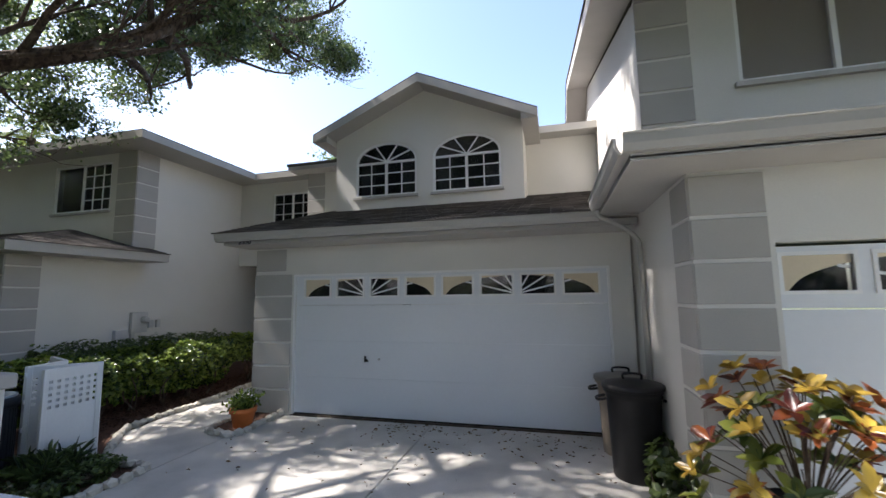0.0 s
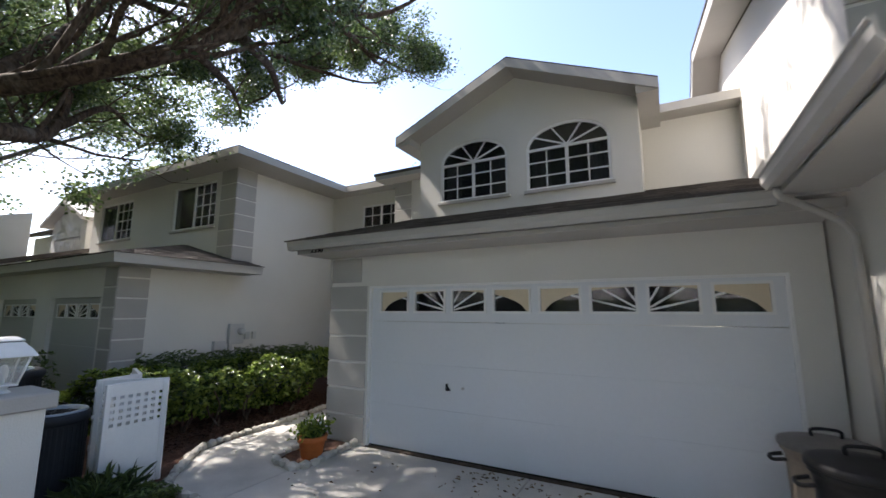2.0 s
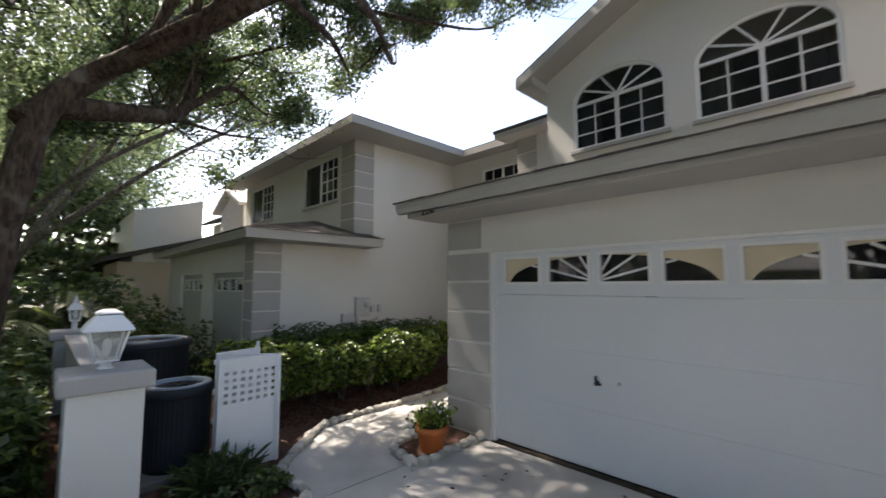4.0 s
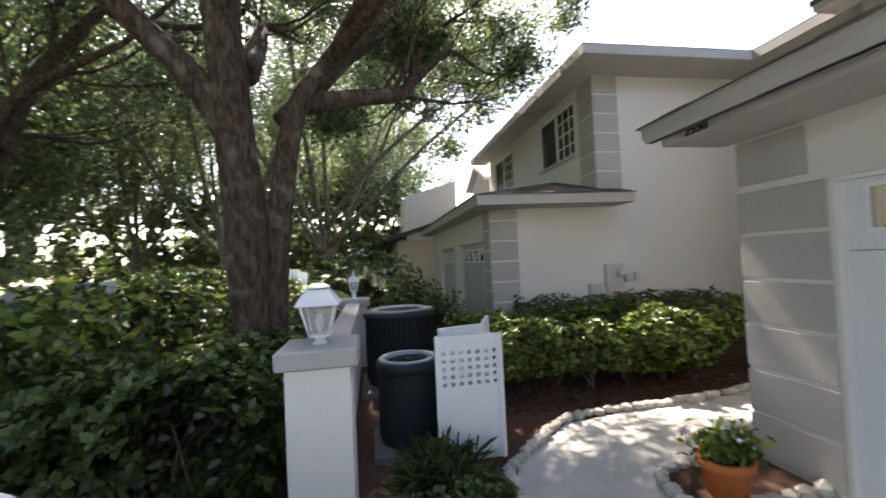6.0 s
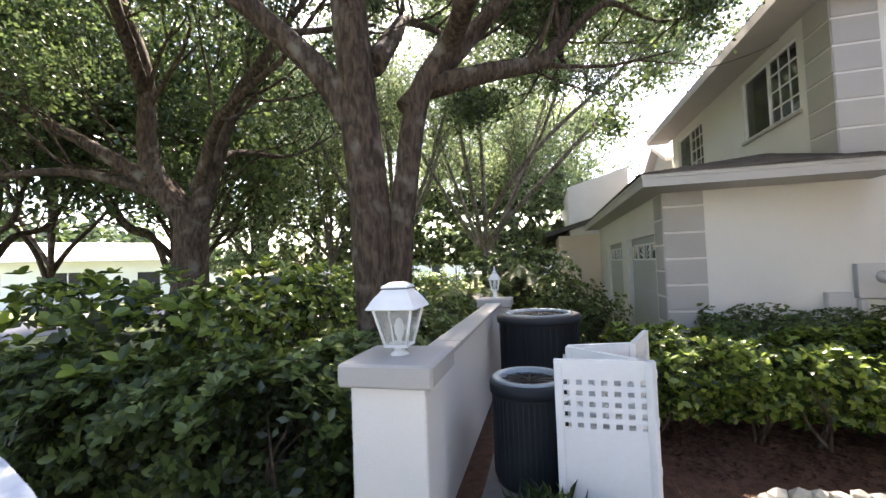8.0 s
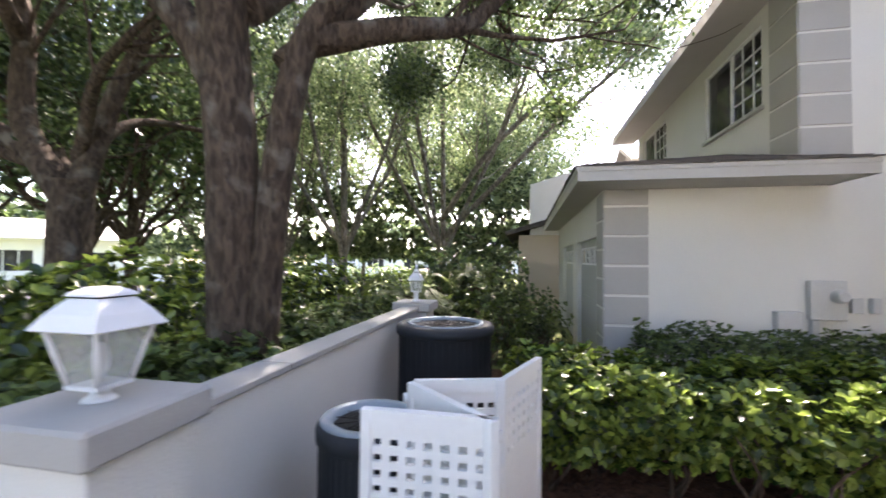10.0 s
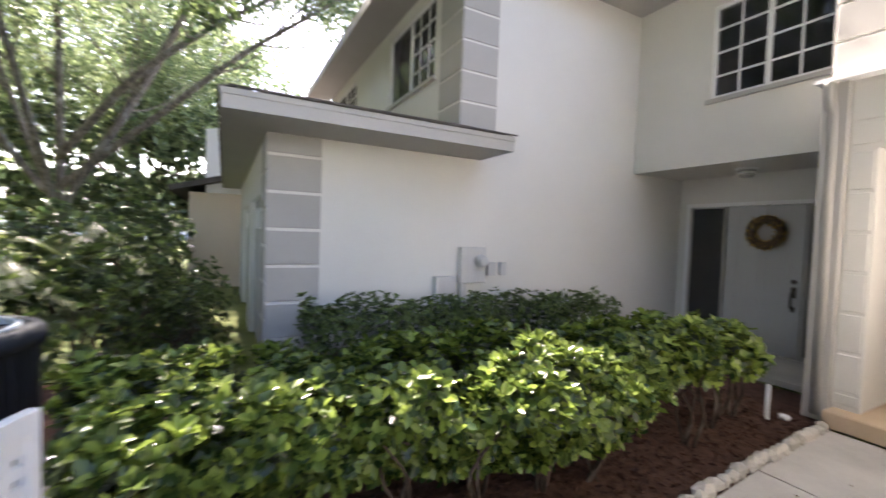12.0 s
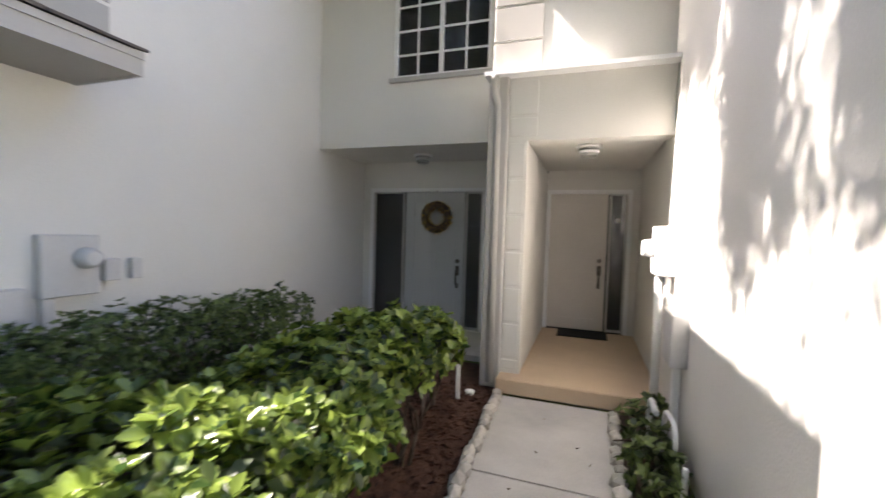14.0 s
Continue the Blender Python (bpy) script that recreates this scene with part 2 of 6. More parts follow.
def tube(bm, pts, radii, seg=10, rough=0.0, caps=True):
    """A bent, tapered pipe through points."""
    pts = [Vector(p) for p in pts]
    rings = []
    side = None
    for i, p in enumerate(pts):
        d = (pts[min(i + 1, len(pts) - 1)] - pts[max(i - 1, 0)]).normalized()
        if side is None:
            side = d.cross(Vector((0.31, 0.87, 0.2))).normalized()
        side = (side - d * side.dot(d)).normalized()
        up = d.cross(side)
        ring = []
        for k in range(seg):
            a = 2 * math.pi * k / seg
            r = radii[i]
            if rough:
                r *= 1 + rough * noise.noise(Vector((p.x * 1.7 + math.cos(a) * 1.5, p.y * 1.7 + math.sin(a) * 1.5, p.z * 0.8)))
            ring.append(bm.verts.new(p + (side * math.cos(a) + up * math.sin(a)) * r))
        rings.append(ring)
    for a, b in zip(rings, rings[1:]):
        for k in range(seg):
            f = bm.faces.new((a[k], a[(k + 1) % seg], b[(k + 1) % seg], b[k]))
            f.smooth = True
    if caps:
        bm.faces.new(rings[0][::-1])
        bm.faces.new(rings[-1])
    return bm


def lathe(bm, profile, seg=24, cx=0, cy=0, smooth=True):
    """Turned shape: (radius, z) pairs from bottom to top."""
    rings = [[bm.verts.new((cx + r * math.cos(2 * math.pi * k / seg), cy + r * math.sin(2 * math.pi * k / seg), z)) for k in range(seg)] for r, z in profile]
    for a, b in zip(rings, rings[1:]):
        for k in range(seg):
            f = bm.faces.new((a[k], a[(k + 1) % seg], b[(k + 1) % seg], b[k]))
            f.smooth = smooth
    bm.faces.new(rings[0][::-1])
    bm.faces.new(rings[-1])
    return bm


def smooth_line(pts, step=4):
    """Catmull-Rom through points."""
    pts = [Vector(p) for p in pts]
    ext = [2 * pts[0] - pts[1], *pts, 2 * pts[-1] - pts[-2]]
    out = []
    for i in range(1, len(ext) - 2):
        a, b, c, d = ext[i - 1:i + 3]
        for k in range(step):
            t = k / step
            out.append(0.5 * (2 * b + (c - a) * t + (2 * a - 5 * b + 4 * c - d) * t * t + (3 * b - a - 3 * c + d) * t ** 3))
    return out + [pts[-1]]


def wall_bm(axis, plane, back, u0, u1, z0, z1, holes=()):
    """A wall with thickness between plane and back, along axis, with square holes (u0, u1, z0, z1)."""
    us = sorted({u0, u1, *(v for h in holes for v in h[:2] if u0 < v < u1)})
    zs = sorted({z0, z1, *(v for h in holes for v in h[2:4] if z0 < v < z1)})
    def solid(i, j):
        if not (0 <= i < len(us) - 1 and 0 <= j < len(zs) - 1):
            return False
        u, z = (us[i] + us[i + 1]) / 2, (zs[j] + zs[j + 1]) / 2
        return not any(h[0] < u < h[1] and h[2] < z < h[3] for h in holes)
    bm = bmesh.new()
    cache = {}
    def v(u, d, z):
        p = (u, d, z) if axis == "x" else (d, u, z)
        if p not in cache:
            cache[p] = bm.verts.new(p)
        return cache[p]
    for i in range(len(us) - 1):
        for j in range(len(zs) - 1):
            if not solid(i, j):
                continue
            a, b, c, d = us[i], us[i + 1], zs[j], zs[j + 1]
            for w in (plane, back):
                bm.faces.new((v(a, w, c), v(b, w, c), v(b, w, d), v(a, w, d)))
            for di, dj, e in ((-1, 0, ((a, c), (a, d))), (1, 0, ((b, c), (b, d))), (0, -1, ((a, c), (b, c))), (0, 1, ((a, d), (b, d)))):
                if not solid(i + di, j + dj):
                    (p, q), (r, s) = e
                    bm.faces.new((v(p, plane, q), v(r, plane, s), v(r, back, s), v(p, back, q)))
    bmesh.ops.recalc_face_normals(bm, faces=bm.faces[:])
    return bm


BLOCKS = {}


def quoins(parent, axis, plane, out, u0, u1, z0, z1, pitch=0.392, top=9.0, mat=None):
    """Grey stucco blocks with pale joints, one object each, on a wall face. out: +1 or -1, the way the face looks."""
    z = z1
    while z - 0.08 > z0:
        low = max(z - pitch, z0)
        h = low + 0.016, min(z - 0.016, top)
        if h[1] - h[0] < 0.03:
            z = low
            continue
        key = (mat is None, axis, out, round(u1 - u0, 3), round(h[1] - h[0], 3))
        if key not in BLOCKS:
            bm = bmesh.new()
            d0, d1 = sorted((-0.02 * out, 0.014 * out))
            if axis == "x":
                box(bm, 0, u1 - u0, d0, d1, 0, h[1] - h[0], bevel=0.005)
            else:
                box(bm, d0, d1, 0, u1 - u0, 0, h[1] - h[0], bevel=0.005)
            me = bpy.data.meshes.new("quoin_block")
            bm.to_mesh(me)
            bm.free()
            me.materials.append(mat or QUOIN)
            BLOCKS[key] = me
        ob = new("quoin_block", BLOCKS[key])
        ob.parent = parent
        ob.location = (u0, plane, h[0]) if axis == "x" else (plane, u0, h[0])
        z = low


def shingles(parent, name, corners, tab=0.30, row=0.145, label=""):
    """Roof cover: rows of overlapping tabs on the polygon (eave first), joined."""
    corners = [Vector(c) for c in corners]
    o = corners[0]
    u = (corners[1] - o).normalized()
    n = u.cross(corners[2] - o).normalized()
    if n.z < 0:
        n = -n
    v = n.cross(u)
    if v.z < 0:
        v = -v
    poly = [((c - o).dot(u), (c - o).dot(v)) for c in corners]
    def inside(x, y):
        hit = False
        for (x0, y0), (x1, y1) in zip(poly, poly[1:] + poly[:1]):
            if (y0 > y) != (y1 > y) and x < (x1 - x0) * (y - y0) / (y1 - y0) + x0:
                hit = not hit
        return hit
    def span(y):
        xs = []
        for (x0, y0), (x1, y1) in zip(poly, poly[1:] + poly[:1]):
            if (y0 > y) != (y1 > y):
                xs.append((x1 - x0) * (y - y0) / (y1 - y0) + x0)
        return (min(xs), max(xs)) if len(xs) >= 2 else None
    rng = random.Random(len(name) + int(abs(o.x) * 10))
    verts, faces = [], []
    y, top, k = 0.0, max(p[1] for p in poly), 0
    while y < top - 0.02:
        s = span(min(y + row * 0.5, top - 0.001))
        if s:
            x = s[0] - (tab * 0.5 if k % 2 else 0)
            while x < s[1]:
                a, b = max(x + 0.004, s[0]), min(x + tab - 0.004, s[1])
                if b - a > 0.02:
                    lift = 0.016 + rng.random() * 0.008
                    yy = y - rng.random() * 0.008
                    y1 = min(y + row * 1.05, top)
                    i = len(verts)
                    for px, py, pz in ((a, yy, 0), (b, yy, 0), (b, y1, 0), (a, y1, 0), (a, yy, lift), (b, yy, lift), (b, y1, 0.007), (a, y1, 0.007)):
                        verts.append(tuple(o + u * px + v * py + n * (pz + 0.002)))
                    faces += [(i + 4, i + 5, i + 6, i + 7), (i, i + 1, i + 5, i + 4), (i + 1, i + 2, i + 6, i + 5), (i + 3, i, i + 4, i + 7)]
                x += tab
        y += row
        k += 1
    me = bpy.data.meshes.new(name)
    me.from_pydata(verts, [], faces)
    me.materials.append(SHINGLE)
    ob = new(name, me)
    ob.parent = parent
    return tagged(ob, label, kind="stuff")


def leaves(name, centres, size, material, parent=None, seed=1, droop=0.0, wide=0.55, kind="stuff", flat=0.0):
    """Many small folded leaves round given centres (array n x 3)."""
    r = np.random.default_rng(seed)
    n = len(centres)
    c = np.asarray(centres, float)
    d = r.normal(size=(n, 3))
    d[:, 2] = d[:, 2] * (1 - flat) - droop
    d /= np.linalg.norm(d, axis=1)[:, None]
    s = np.cross(d, r.normal(size=(n, 3)) * (1, 1, 1 - flat * 0.8))
    s /= np.linalg.norm(s, axis=1)[:, None] + 1e-9
    nn = np.cross(d, s)
    L = size * r.uniform(0.65, 1.3, n)[:, None]
    W = L * wide * 0.5
    fold = L * 0.10
    v = np.stack([c, c + d * L * 0.5 + s * W + nn * fold, c + d * L, c + d * L * 0.5 - s * W + nn * fold], 1).reshape(-1, 3)
    idx = np.arange(n)[:, None] * 4
    f = np.concatenate([idx + (0, 1, 2), idx + (0, 2, 3)], 1).reshape(-1)
    me = bpy.data.meshes.new(name)
    me.vertices.add(len(v))
    me.vertices.foreach_set("co", v.ravel())
    me.loops.add(len(f))
    me.loops.foreach_set("vertex_index", f.astype(np.int32))
    me.polygons.add(len(f) // 3)
    me.polygons.foreach_set("loop_start", np.arange(0, len(f), 3, dtype=np.int32))
    me.update(calc_edges=True)
    me.validate()
    me.materials.append(material)
    ob = new(name, me)
    if parent:
        ob.parent = parent
    if kind:
        ob["kind"] = kind
    return ob


def rosettes(name, centres, axes, per, size, material, parent=None, seed=1, wide=0.5, open_out=1.0, kind="stuff"):
    """Whorls of oval leaves that open round a shoot's axis; each leaf of six corners, folded and bowed."""
    r = np.random.default_rng(seed)
    m = len(centres)
    ax = np.asarray(axes, float)
    ax = ax / np.linalg.norm(ax, axis=1)[:, None]
    ref = np.where(np.abs(ax[:, 2:3]) < 0.9, (0.0, 0.0, 1.0), (1.0, 0.0, 0.0))
    u = np.cross(ax, ref)
    u /= np.linalg.norm(u, axis=1)[:, None]
    w = np.cross(ax, u)
    c, ax, u, w = (np.repeat(np.asarray(q, float), per, 0) for q in (centres, ax, u, w))
    n = m * per
    a = np.tile(np.arange(per) * 2.4, m) + np.repeat(r.uniform(0, 6.28, m), per) + r.normal(0, 0.25, n)
    rad = u * np.cos(a)[:, None] + w * np.sin(a)[:, None]
    up = r.uniform(0.15, 1.1, n)[:, None] / open_out
    d = rad + ax * up
    d /= np.linalg.norm(d, axis=1)[:, None]
    s = np.cross(ax, rad) + r.normal(0, 0.18, (n, 3))
    s /= np.linalg.norm(s, axis=1)[:, None]
    nn = np.cross(d, s)
    L = (size * r.uniform(0.6, 1.2, n))[:, None]
    W = L * wide * 0.5
    bow = -0.12 * L * ax
    fold = nn * L * 0.07
    v = np.stack([c, c + d * L * 0.35 + s * W * 0.9 + fold, c + d * L * 0.72 + s * W * 0.75 + fold + bow * 0.4, c + d * L + bow,
                  c + d * L * 0.72 - s * W * 0.75 + fold + bow * 0.4, c + d * L * 0.35 - s * W * 0.9 + fold], 1).reshape(-1, 3)
    idx = np.arange(n)[:, None] * 6
    f = np.concatenate([idx + (0, 1, 2, 3), idx + (0, 3, 4, 5)], 1).reshape(-1)
    me = bpy.data.meshes.new(name)
    me.vertices.add(len(v))
    me.vertices.foreach_set("co", v.ravel())
    me.loops.add(len(f))
    me.loops.foreach_set("vertex_index", f.astype(np.int32))
    me.polygons.add(len(f) // 4)
    me.polygons.foreach_set("loop_start", np.arange(0, len(f), 4, dtype=np.int32))
    me.update(calc_edges=True)
    me.validate()
    me.materials.append(material)
    ob = new(name, me)
    if parent:
        ob.parent = parent
    if kind:
        ob["kind"] = kind
    return ob


def clumps(centres, per, spread, seed, squash=0.8):
    r = np.random.default_rng(seed)
    c = np.repeat(np.asarray(centres, float), per, 0)
    off = r.normal(size=c.shape) * spread
    off[:, 2] *= squash
    return c + off


# ---- windows and doors ----
def window(house, x0, x1, z0, z1, y, cols=4, rows=4, arch=0.0, depth=0.08, half_open=False, curtains=False, back=None, arch_back=None, glass=None, label="white-framed window with dark panes"):
    """A window in a wall that looks to -y. With arch, a half-ellipse of that height over z1, with fan bars."""
    w = new("window")
    w.parent = house
    w["label"] = label
    t = 0.045
    yf = y + 0.02
    cx, half = (x0 + x1) / 2, (x1 - x0) / 2
    fr = bmesh.new()
    for dims in ((x0, x0 + t, z0, z1), (x1 - t, x1, z0, z1), (x0 + t, x1 - t, z0, z0 + t), (x0 + t, x1 - t, z1 - t, z1), (cx - t * 0.6, cx + t * 0.6, z0 + t, z1 - t)):
        box(fr, dims[0], dims[1], yf, yf + 0.06, dims[2], dims[3])
    if arch:
        n = 16
        outer = [(cx - half * math.cos(math.pi * k / n), z1 + arch * math.sin(math.pi * k / n)) for k in range(n + 1)]
        inner = [(cx - (half - t) * math.cos(math.pi * k / n), z1 + (arch - t) * math.sin(math.pi * k / n)) for k in range(n + 1)]
        for k in range(n):
            a, b, c, d = outer[k], outer[k + 1], inner[k + 1], inner[k]
            q = [[fr.verts.new((p[0], yy, p[1])) for p in (a, b, c, d)] for yy in (yf, yf + 0.06)]
            fr.faces.new(q[0]); fr.faces.new(q[1][::-1])
            for i in range(4):
                fr.faces.new((q[0][i], q[1][i], q[1][(i + 1) % 4], q[0][(i + 1) % 4]))
        bmesh.ops.recalc_face_normals(fr, faces=fr.faces[:])
    part("frame", fr, WHITE, w)
    bars = bmesh.new()
    b = 0.011
    for i in range(1, cols):
        x = x0 + (x1 - x0) * i / cols
        if abs(x - cx) > 0.03 and not (half_open and x < cx):
            box(bars, x - b, x + b, yf + 0.02, yf + 0.045, z0 + t, z1 - t)
    for j in range(1, rows):
        z = z0 + (z1 - z0) * j / rows
        if not half_open:
            box(bars, x0 + t, cx - t * 0.6, yf + 0.018, yf + 0.042, z - b, z + b)
        box(bars, cx + t * 0.6, x1 - t, yf + 0.018, yf + 0.042, z - b, z + b)
    if arch:
        for a in (35, 68, 112, 145):
            ca, sa = math.cos(radians(a)), math.sin(radians(a))
            p0, p1 = Vector((cx, 0, z1)), Vector((cx + (half - t) * ca, 0, z1 + (arch - t) * sa))
            dv = (p1 - p0).normalized()
            sv = Vector((-dv.z, 0, dv.x)) * 0.014
            q = [[bars.verts.new(p + Vector((0, yy, 0))) for p in (p0 + sv, p1 + sv, p1 - sv, p0 - sv)] for yy in (yf + 0.015, yf + 0.045)]
            bars.faces.new(q[0]); bars.faces.new(q[1][::-1])
            for i in range(4):
                bars.faces.new((q[0][i], q[1][i], q[1][(i + 1) % 4], q[0][(i + 1) % 4]))
    part("muntin", bars, WHITE, w)
    for xa, xb in ((x0 + t, cx), (cx, x1 - t)):
        gl = part("pane", boxed(xa, xb, yf + 0.034, yf + 0.038, z0 + t, z1 - t), glass or PANE, w)
        gl.visible_shadow = False
    if arch:
        pts = [(cx - (half - t) * math.cos(math.pi * k / 16), z1 + (arch - t) * math.sin(math.pi * k / 16)) for k in range(17)]
        gl = part("arch_pane", prism(bmesh.new(), pts, "y", yf + 0.034, yf + 0.038), PANE, w)
        gl.visible_shadow = False
    part("sill", boxed(x0 - 0.05, x1 + 0.05, y - 0.05, y + 0.04, z0 - 0.06, z0, bevel=0.006), TRIM, w)
    if curtains:
        for xa, xb in ((x0 + 0.05, x0 + 0.42), (x1 - 0.42, x1 - 0.05)):
            cu = bmesh.new()
            n = 14
            lo = [cu.verts.new((xa + (xb - xa) * k / n, yf + 0.15 + 0.03 * math.sin(k * 2.1), z0)) for k in range(n + 1)]
            hi = [cu.verts.new((xa + (xb - xa) * k / n, yf + 0.15 + 0.03 * math.sin(k * 2.1), z1)) for k in range(n + 1)]
            for k in range(n):
                cu.faces.new((lo[k], lo[k + 1], hi[k + 1], hi[k]))
            part("curtain", cu, CURTAIN, w)
    # Panel close behind the panes; the room's darkness is in its colour.
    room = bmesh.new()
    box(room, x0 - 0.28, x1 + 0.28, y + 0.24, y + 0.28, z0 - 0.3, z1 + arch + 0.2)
    part("room_dark_panel", room, DARKROOM, w)
    if back:
        part("blind", boxed(x0 + t, x1 - t, yf + 0.055, yf + 0.062, z0 + t, z1 - t), back, w)
    if arch_back:
        pts = [(cx - (half - t) * math.cos(math.pi * k / 16), z1 + (arch - t) * math.sin(math.pi * k / 16)) for k in range(17)]
        part("arch_blind", prism(bmesh.new(), pts, "y", yf + 0.07, yf + 0.08), arch_back, w)
    return w


def garage_door(house, x0, x1, z1, y, windows, first, last, zw0, zw1, paint=None, label="white sectional garage door with sunburst windows"):
    """Sectional door with a row of sunburst windows; looks to -y."""
    g = new("garage_door")
    g.parent = house
    g["label"] = label
    zs = [0.03, 0.60, 1.17, 1.74, z1]
    pitch = (last - first) / (windows - 0.24)
    w = pitch * 0.76
    frames = [(first + i * pitch, first + i * pitch + w) for i in range(windows)]
    for k in range(4):
        if k < 3:
            bm = boxed(x0, x1, y, y + 0.045, zs[k] + 0.0008, zs[k + 1] - (0.004 if k == 2 else 0.0008), bevel=0.0012)
        else:
            bm = wall_bm("x", y, y + 0.045, x0, x1, zs[k] + 0.002, zs[k + 1], [(a, b, zw0, zw1) for a, b in frames])
        part("panel", bm, paint or DOORWHITE, g)
    part("bottom_seal", boxed(x0, x1, y + 0.005, y + 0.04, 0.0, 0.03), BLACK, g)
    for i, (a, b) in enumerate(frames):
        f = bmesh.new()
        t = 0.028
        for d in ((a - t, b + t, zw0 - t, zw0), (a - t, b + t, zw1, zw1 + t), (a - t, a, zw0, zw1), (b, b + t, zw0, zw1)):
            box(f, d[0], d[1], y - 0.014, y + 0.01, d[2], d[3])
        fr = part("window_frame", f, WHITE, g)
        part("pane", boxed(a, b, y + 0.024, y + 0.028, zw0, zw1), PANE, fr)
        # Backing coloured near-black in place of the unlit garage.
        part("room_dark_backing", boxed(a - 0.02, b + 0.02, y + 0.12, y + 0.13, zw0 - 0.02, zw1 + 0.02), DARKROOM, fr)
        s = i // 4
        cx = (frames[s * 4 + 1][1] + frames[min(s * 4 + 2, windows - 1)][0]) / 2
        ra, rb = pitch * 1.78, (zw1 - zw0) * 1.0
        sp = bmesh.new()
        n = 12
        for k in range(n):
            xa, xb = a + (b - a) * k / n, a + (b - a) * (k + 1) / n
            za, zb = (zw0 + rb * math.sqrt(max(0.0, 1 - ((q - cx) / ra) ** 2)) for q in (xa, xb))
            if min(za, zb) < zw1 - 0.002:
                za, zb = min(za, zw1 - 0.001), min(zb, zw1 - 0.001)
                q = [sp.verts.new(p) for p in ((xa, y + 0.016, za), (xb, y + 0.016, zb), (xb, y + 0.016, zw1), (xa, y + 0.016, zw1))]
                sp.faces.new(q)
        if len(sp.faces):
            ext = bmesh.ops.extrude_face_region(sp, geom=sp.faces[:])
            for e in ext["geom"]:
                if isinstance(e, bmesh.types.BMVert):
                    e.co.y += 0.006
            part("sunburst_corner", sp, BEIGEPANEL, fr)
        else:
            sp.free()
        rays = bmesh.new()
        for ang in (14, 32, 58, 122, 148, 166):
            ca, sa = math.cos(radians(ang)), math.sin(radians(ang))
            length = 1.0 / math.sqrt((ca / ra) ** 2 + (sa / rb) ** 2)
            ts = [length * q / 60 for q in range(61) if a <= cx + length * q / 60 * ca <= b and zw0 <= zw0 + length * q / 60 * sa <= zw1]
            if len(ts) > 4:
                p0, p1 = Vector((cx + ts[0] * ca, y + 0.018, zw0 + ts[0] * sa)), Vector((cx + ts[-1] * ca, y + 0.018, zw0 + ts[-1] * sa))
                sv = Vector((-sa, 0, ca)) * 0.011
                q = [[rays.verts.new(p + Vector((0, yy, 0))) for p in (p0 + sv, p1 + sv, p1 - sv, p0 - sv)] for yy in (-0.006, 0.004)]
                rays.faces.new(q[0]); rays.faces.new(q[1][::-1])
                for m in range(4):
                    rays.faces.new((q[0][m], q[1][m], q[1][(m + 1) % 4], q[0][(m + 1) % 4]))
        if len(rays.faces):
            bmesh.ops.recalc_face_normals(rays, faces=rays.faces[:])
            part("sunburst_ray", rays, WHITE, fr)
        else:
            rays.free()
    return g


def gutter(house, pts, name="gutter"):
    """An eave gutter with a rolled lip along a level line (outer side to the right of the way)."""
    bm = bmesh.new()
    prof = [(0, 0), (0.07, 0.0), (0.10, 0.05), (0.105, 0.11), (0.12, 0.115), (0.12, 0.125), (0.09, 0.125), (0.085, 0.06), (0.06, 0.015), (0, 0.015)]
    pts = [Vector(p) for p in pts]
    rings = []
    for i, p in enumerate(pts):
        d = (pts[min(i + 1, len(pts) - 1)] - pts[max(i - 1, 0)]).normalized()
        out = Vector((d.y, -d.x, 0))
        rings.append([bm.verts.new(p + out * a + Vector((0, 0, b))) for a, b in prof])
    n = len(prof)
    for a, b in zip(rings, rings[1:]):
        for k in range(n):
            bm.faces.new((a[k], a[(k + 1) % n], b[(k + 1) % n], b[k]))
    bm.faces.new(rings[0]); bm.faces.new(rings[-1][::-1])
    bmesh.ops.recalc_face_normals(bm, faces=bm.faces[:])
    return part(name, bm, TRIM, house)


def downspout(house, pts, r=0.035):
    bm = bmesh.new()
    tube(bm, pts, [r] * len(pts), seg=8)
    return part("downspout", bm, TRIM, house)

# ---- ground ----
tagged(link("ground", boxed(-160, 90, -110, 120, -0.6, -0.05), GRASS), "green and yellow lawn reaching into the distance", "lawn", kind="structure")


drive = tagged(new("driveway"), "pale concrete driveway slabs dappled with shade and dry leaves", "driveway", kind="structure")
for y0, y1 in ((-9.0, -4.4), (-4.4, -0.9), (-0.9, 2.55), (2.55, 5.93)):
    for x0, x1 in ((-4.36, -1.75), (-1.75, 1.06), (1.06, 5.2)):
        if x0 > 1 and y1 > 3.6:
            y1 = 3.5
        part("slab", boxed(x0 + 0.005, x1 - 0.005, y0 + 0.005, y1 - 0.005, -0.12, 0.0, bevel=0.006), CONCRETE, drive)
part("sill_strip", boxed(-4.14, 0.80, 5.935, 6.06, -0.1, 0.012), SOIL, drive)
walkway = tagged(new("walkway"), "curving pale concrete walkway to the entry", "walkway", kind="structure")
part("slab", prism(bmesh.new(), [(-4.365, 3.74), (-4.365, 5.92), (-4.87, 5.92), (-6.10, 5.92), (-6.05, 5.3), (-5.95, 4.72), (-5.25, 3.95), (-4.95, 3.80)], "z", -0.12, -0.002), CONCRETE, walkway)
for a, b in ((5.93, 7.1), (7.11, 8.30), (8.31, 9.74)):
    xl = -6.12 - 0.08 * (a - 5.93)
    xm = -6.12 - 0.08 * (b - 5.93)
    part("slab", prism(bmesh.new(), [(xl, a), (-5.33, a), (-5.33, b - 0.01), (xm, b - 0.01)], "z", -0.12, -0.002), CONCRETE, walkway)
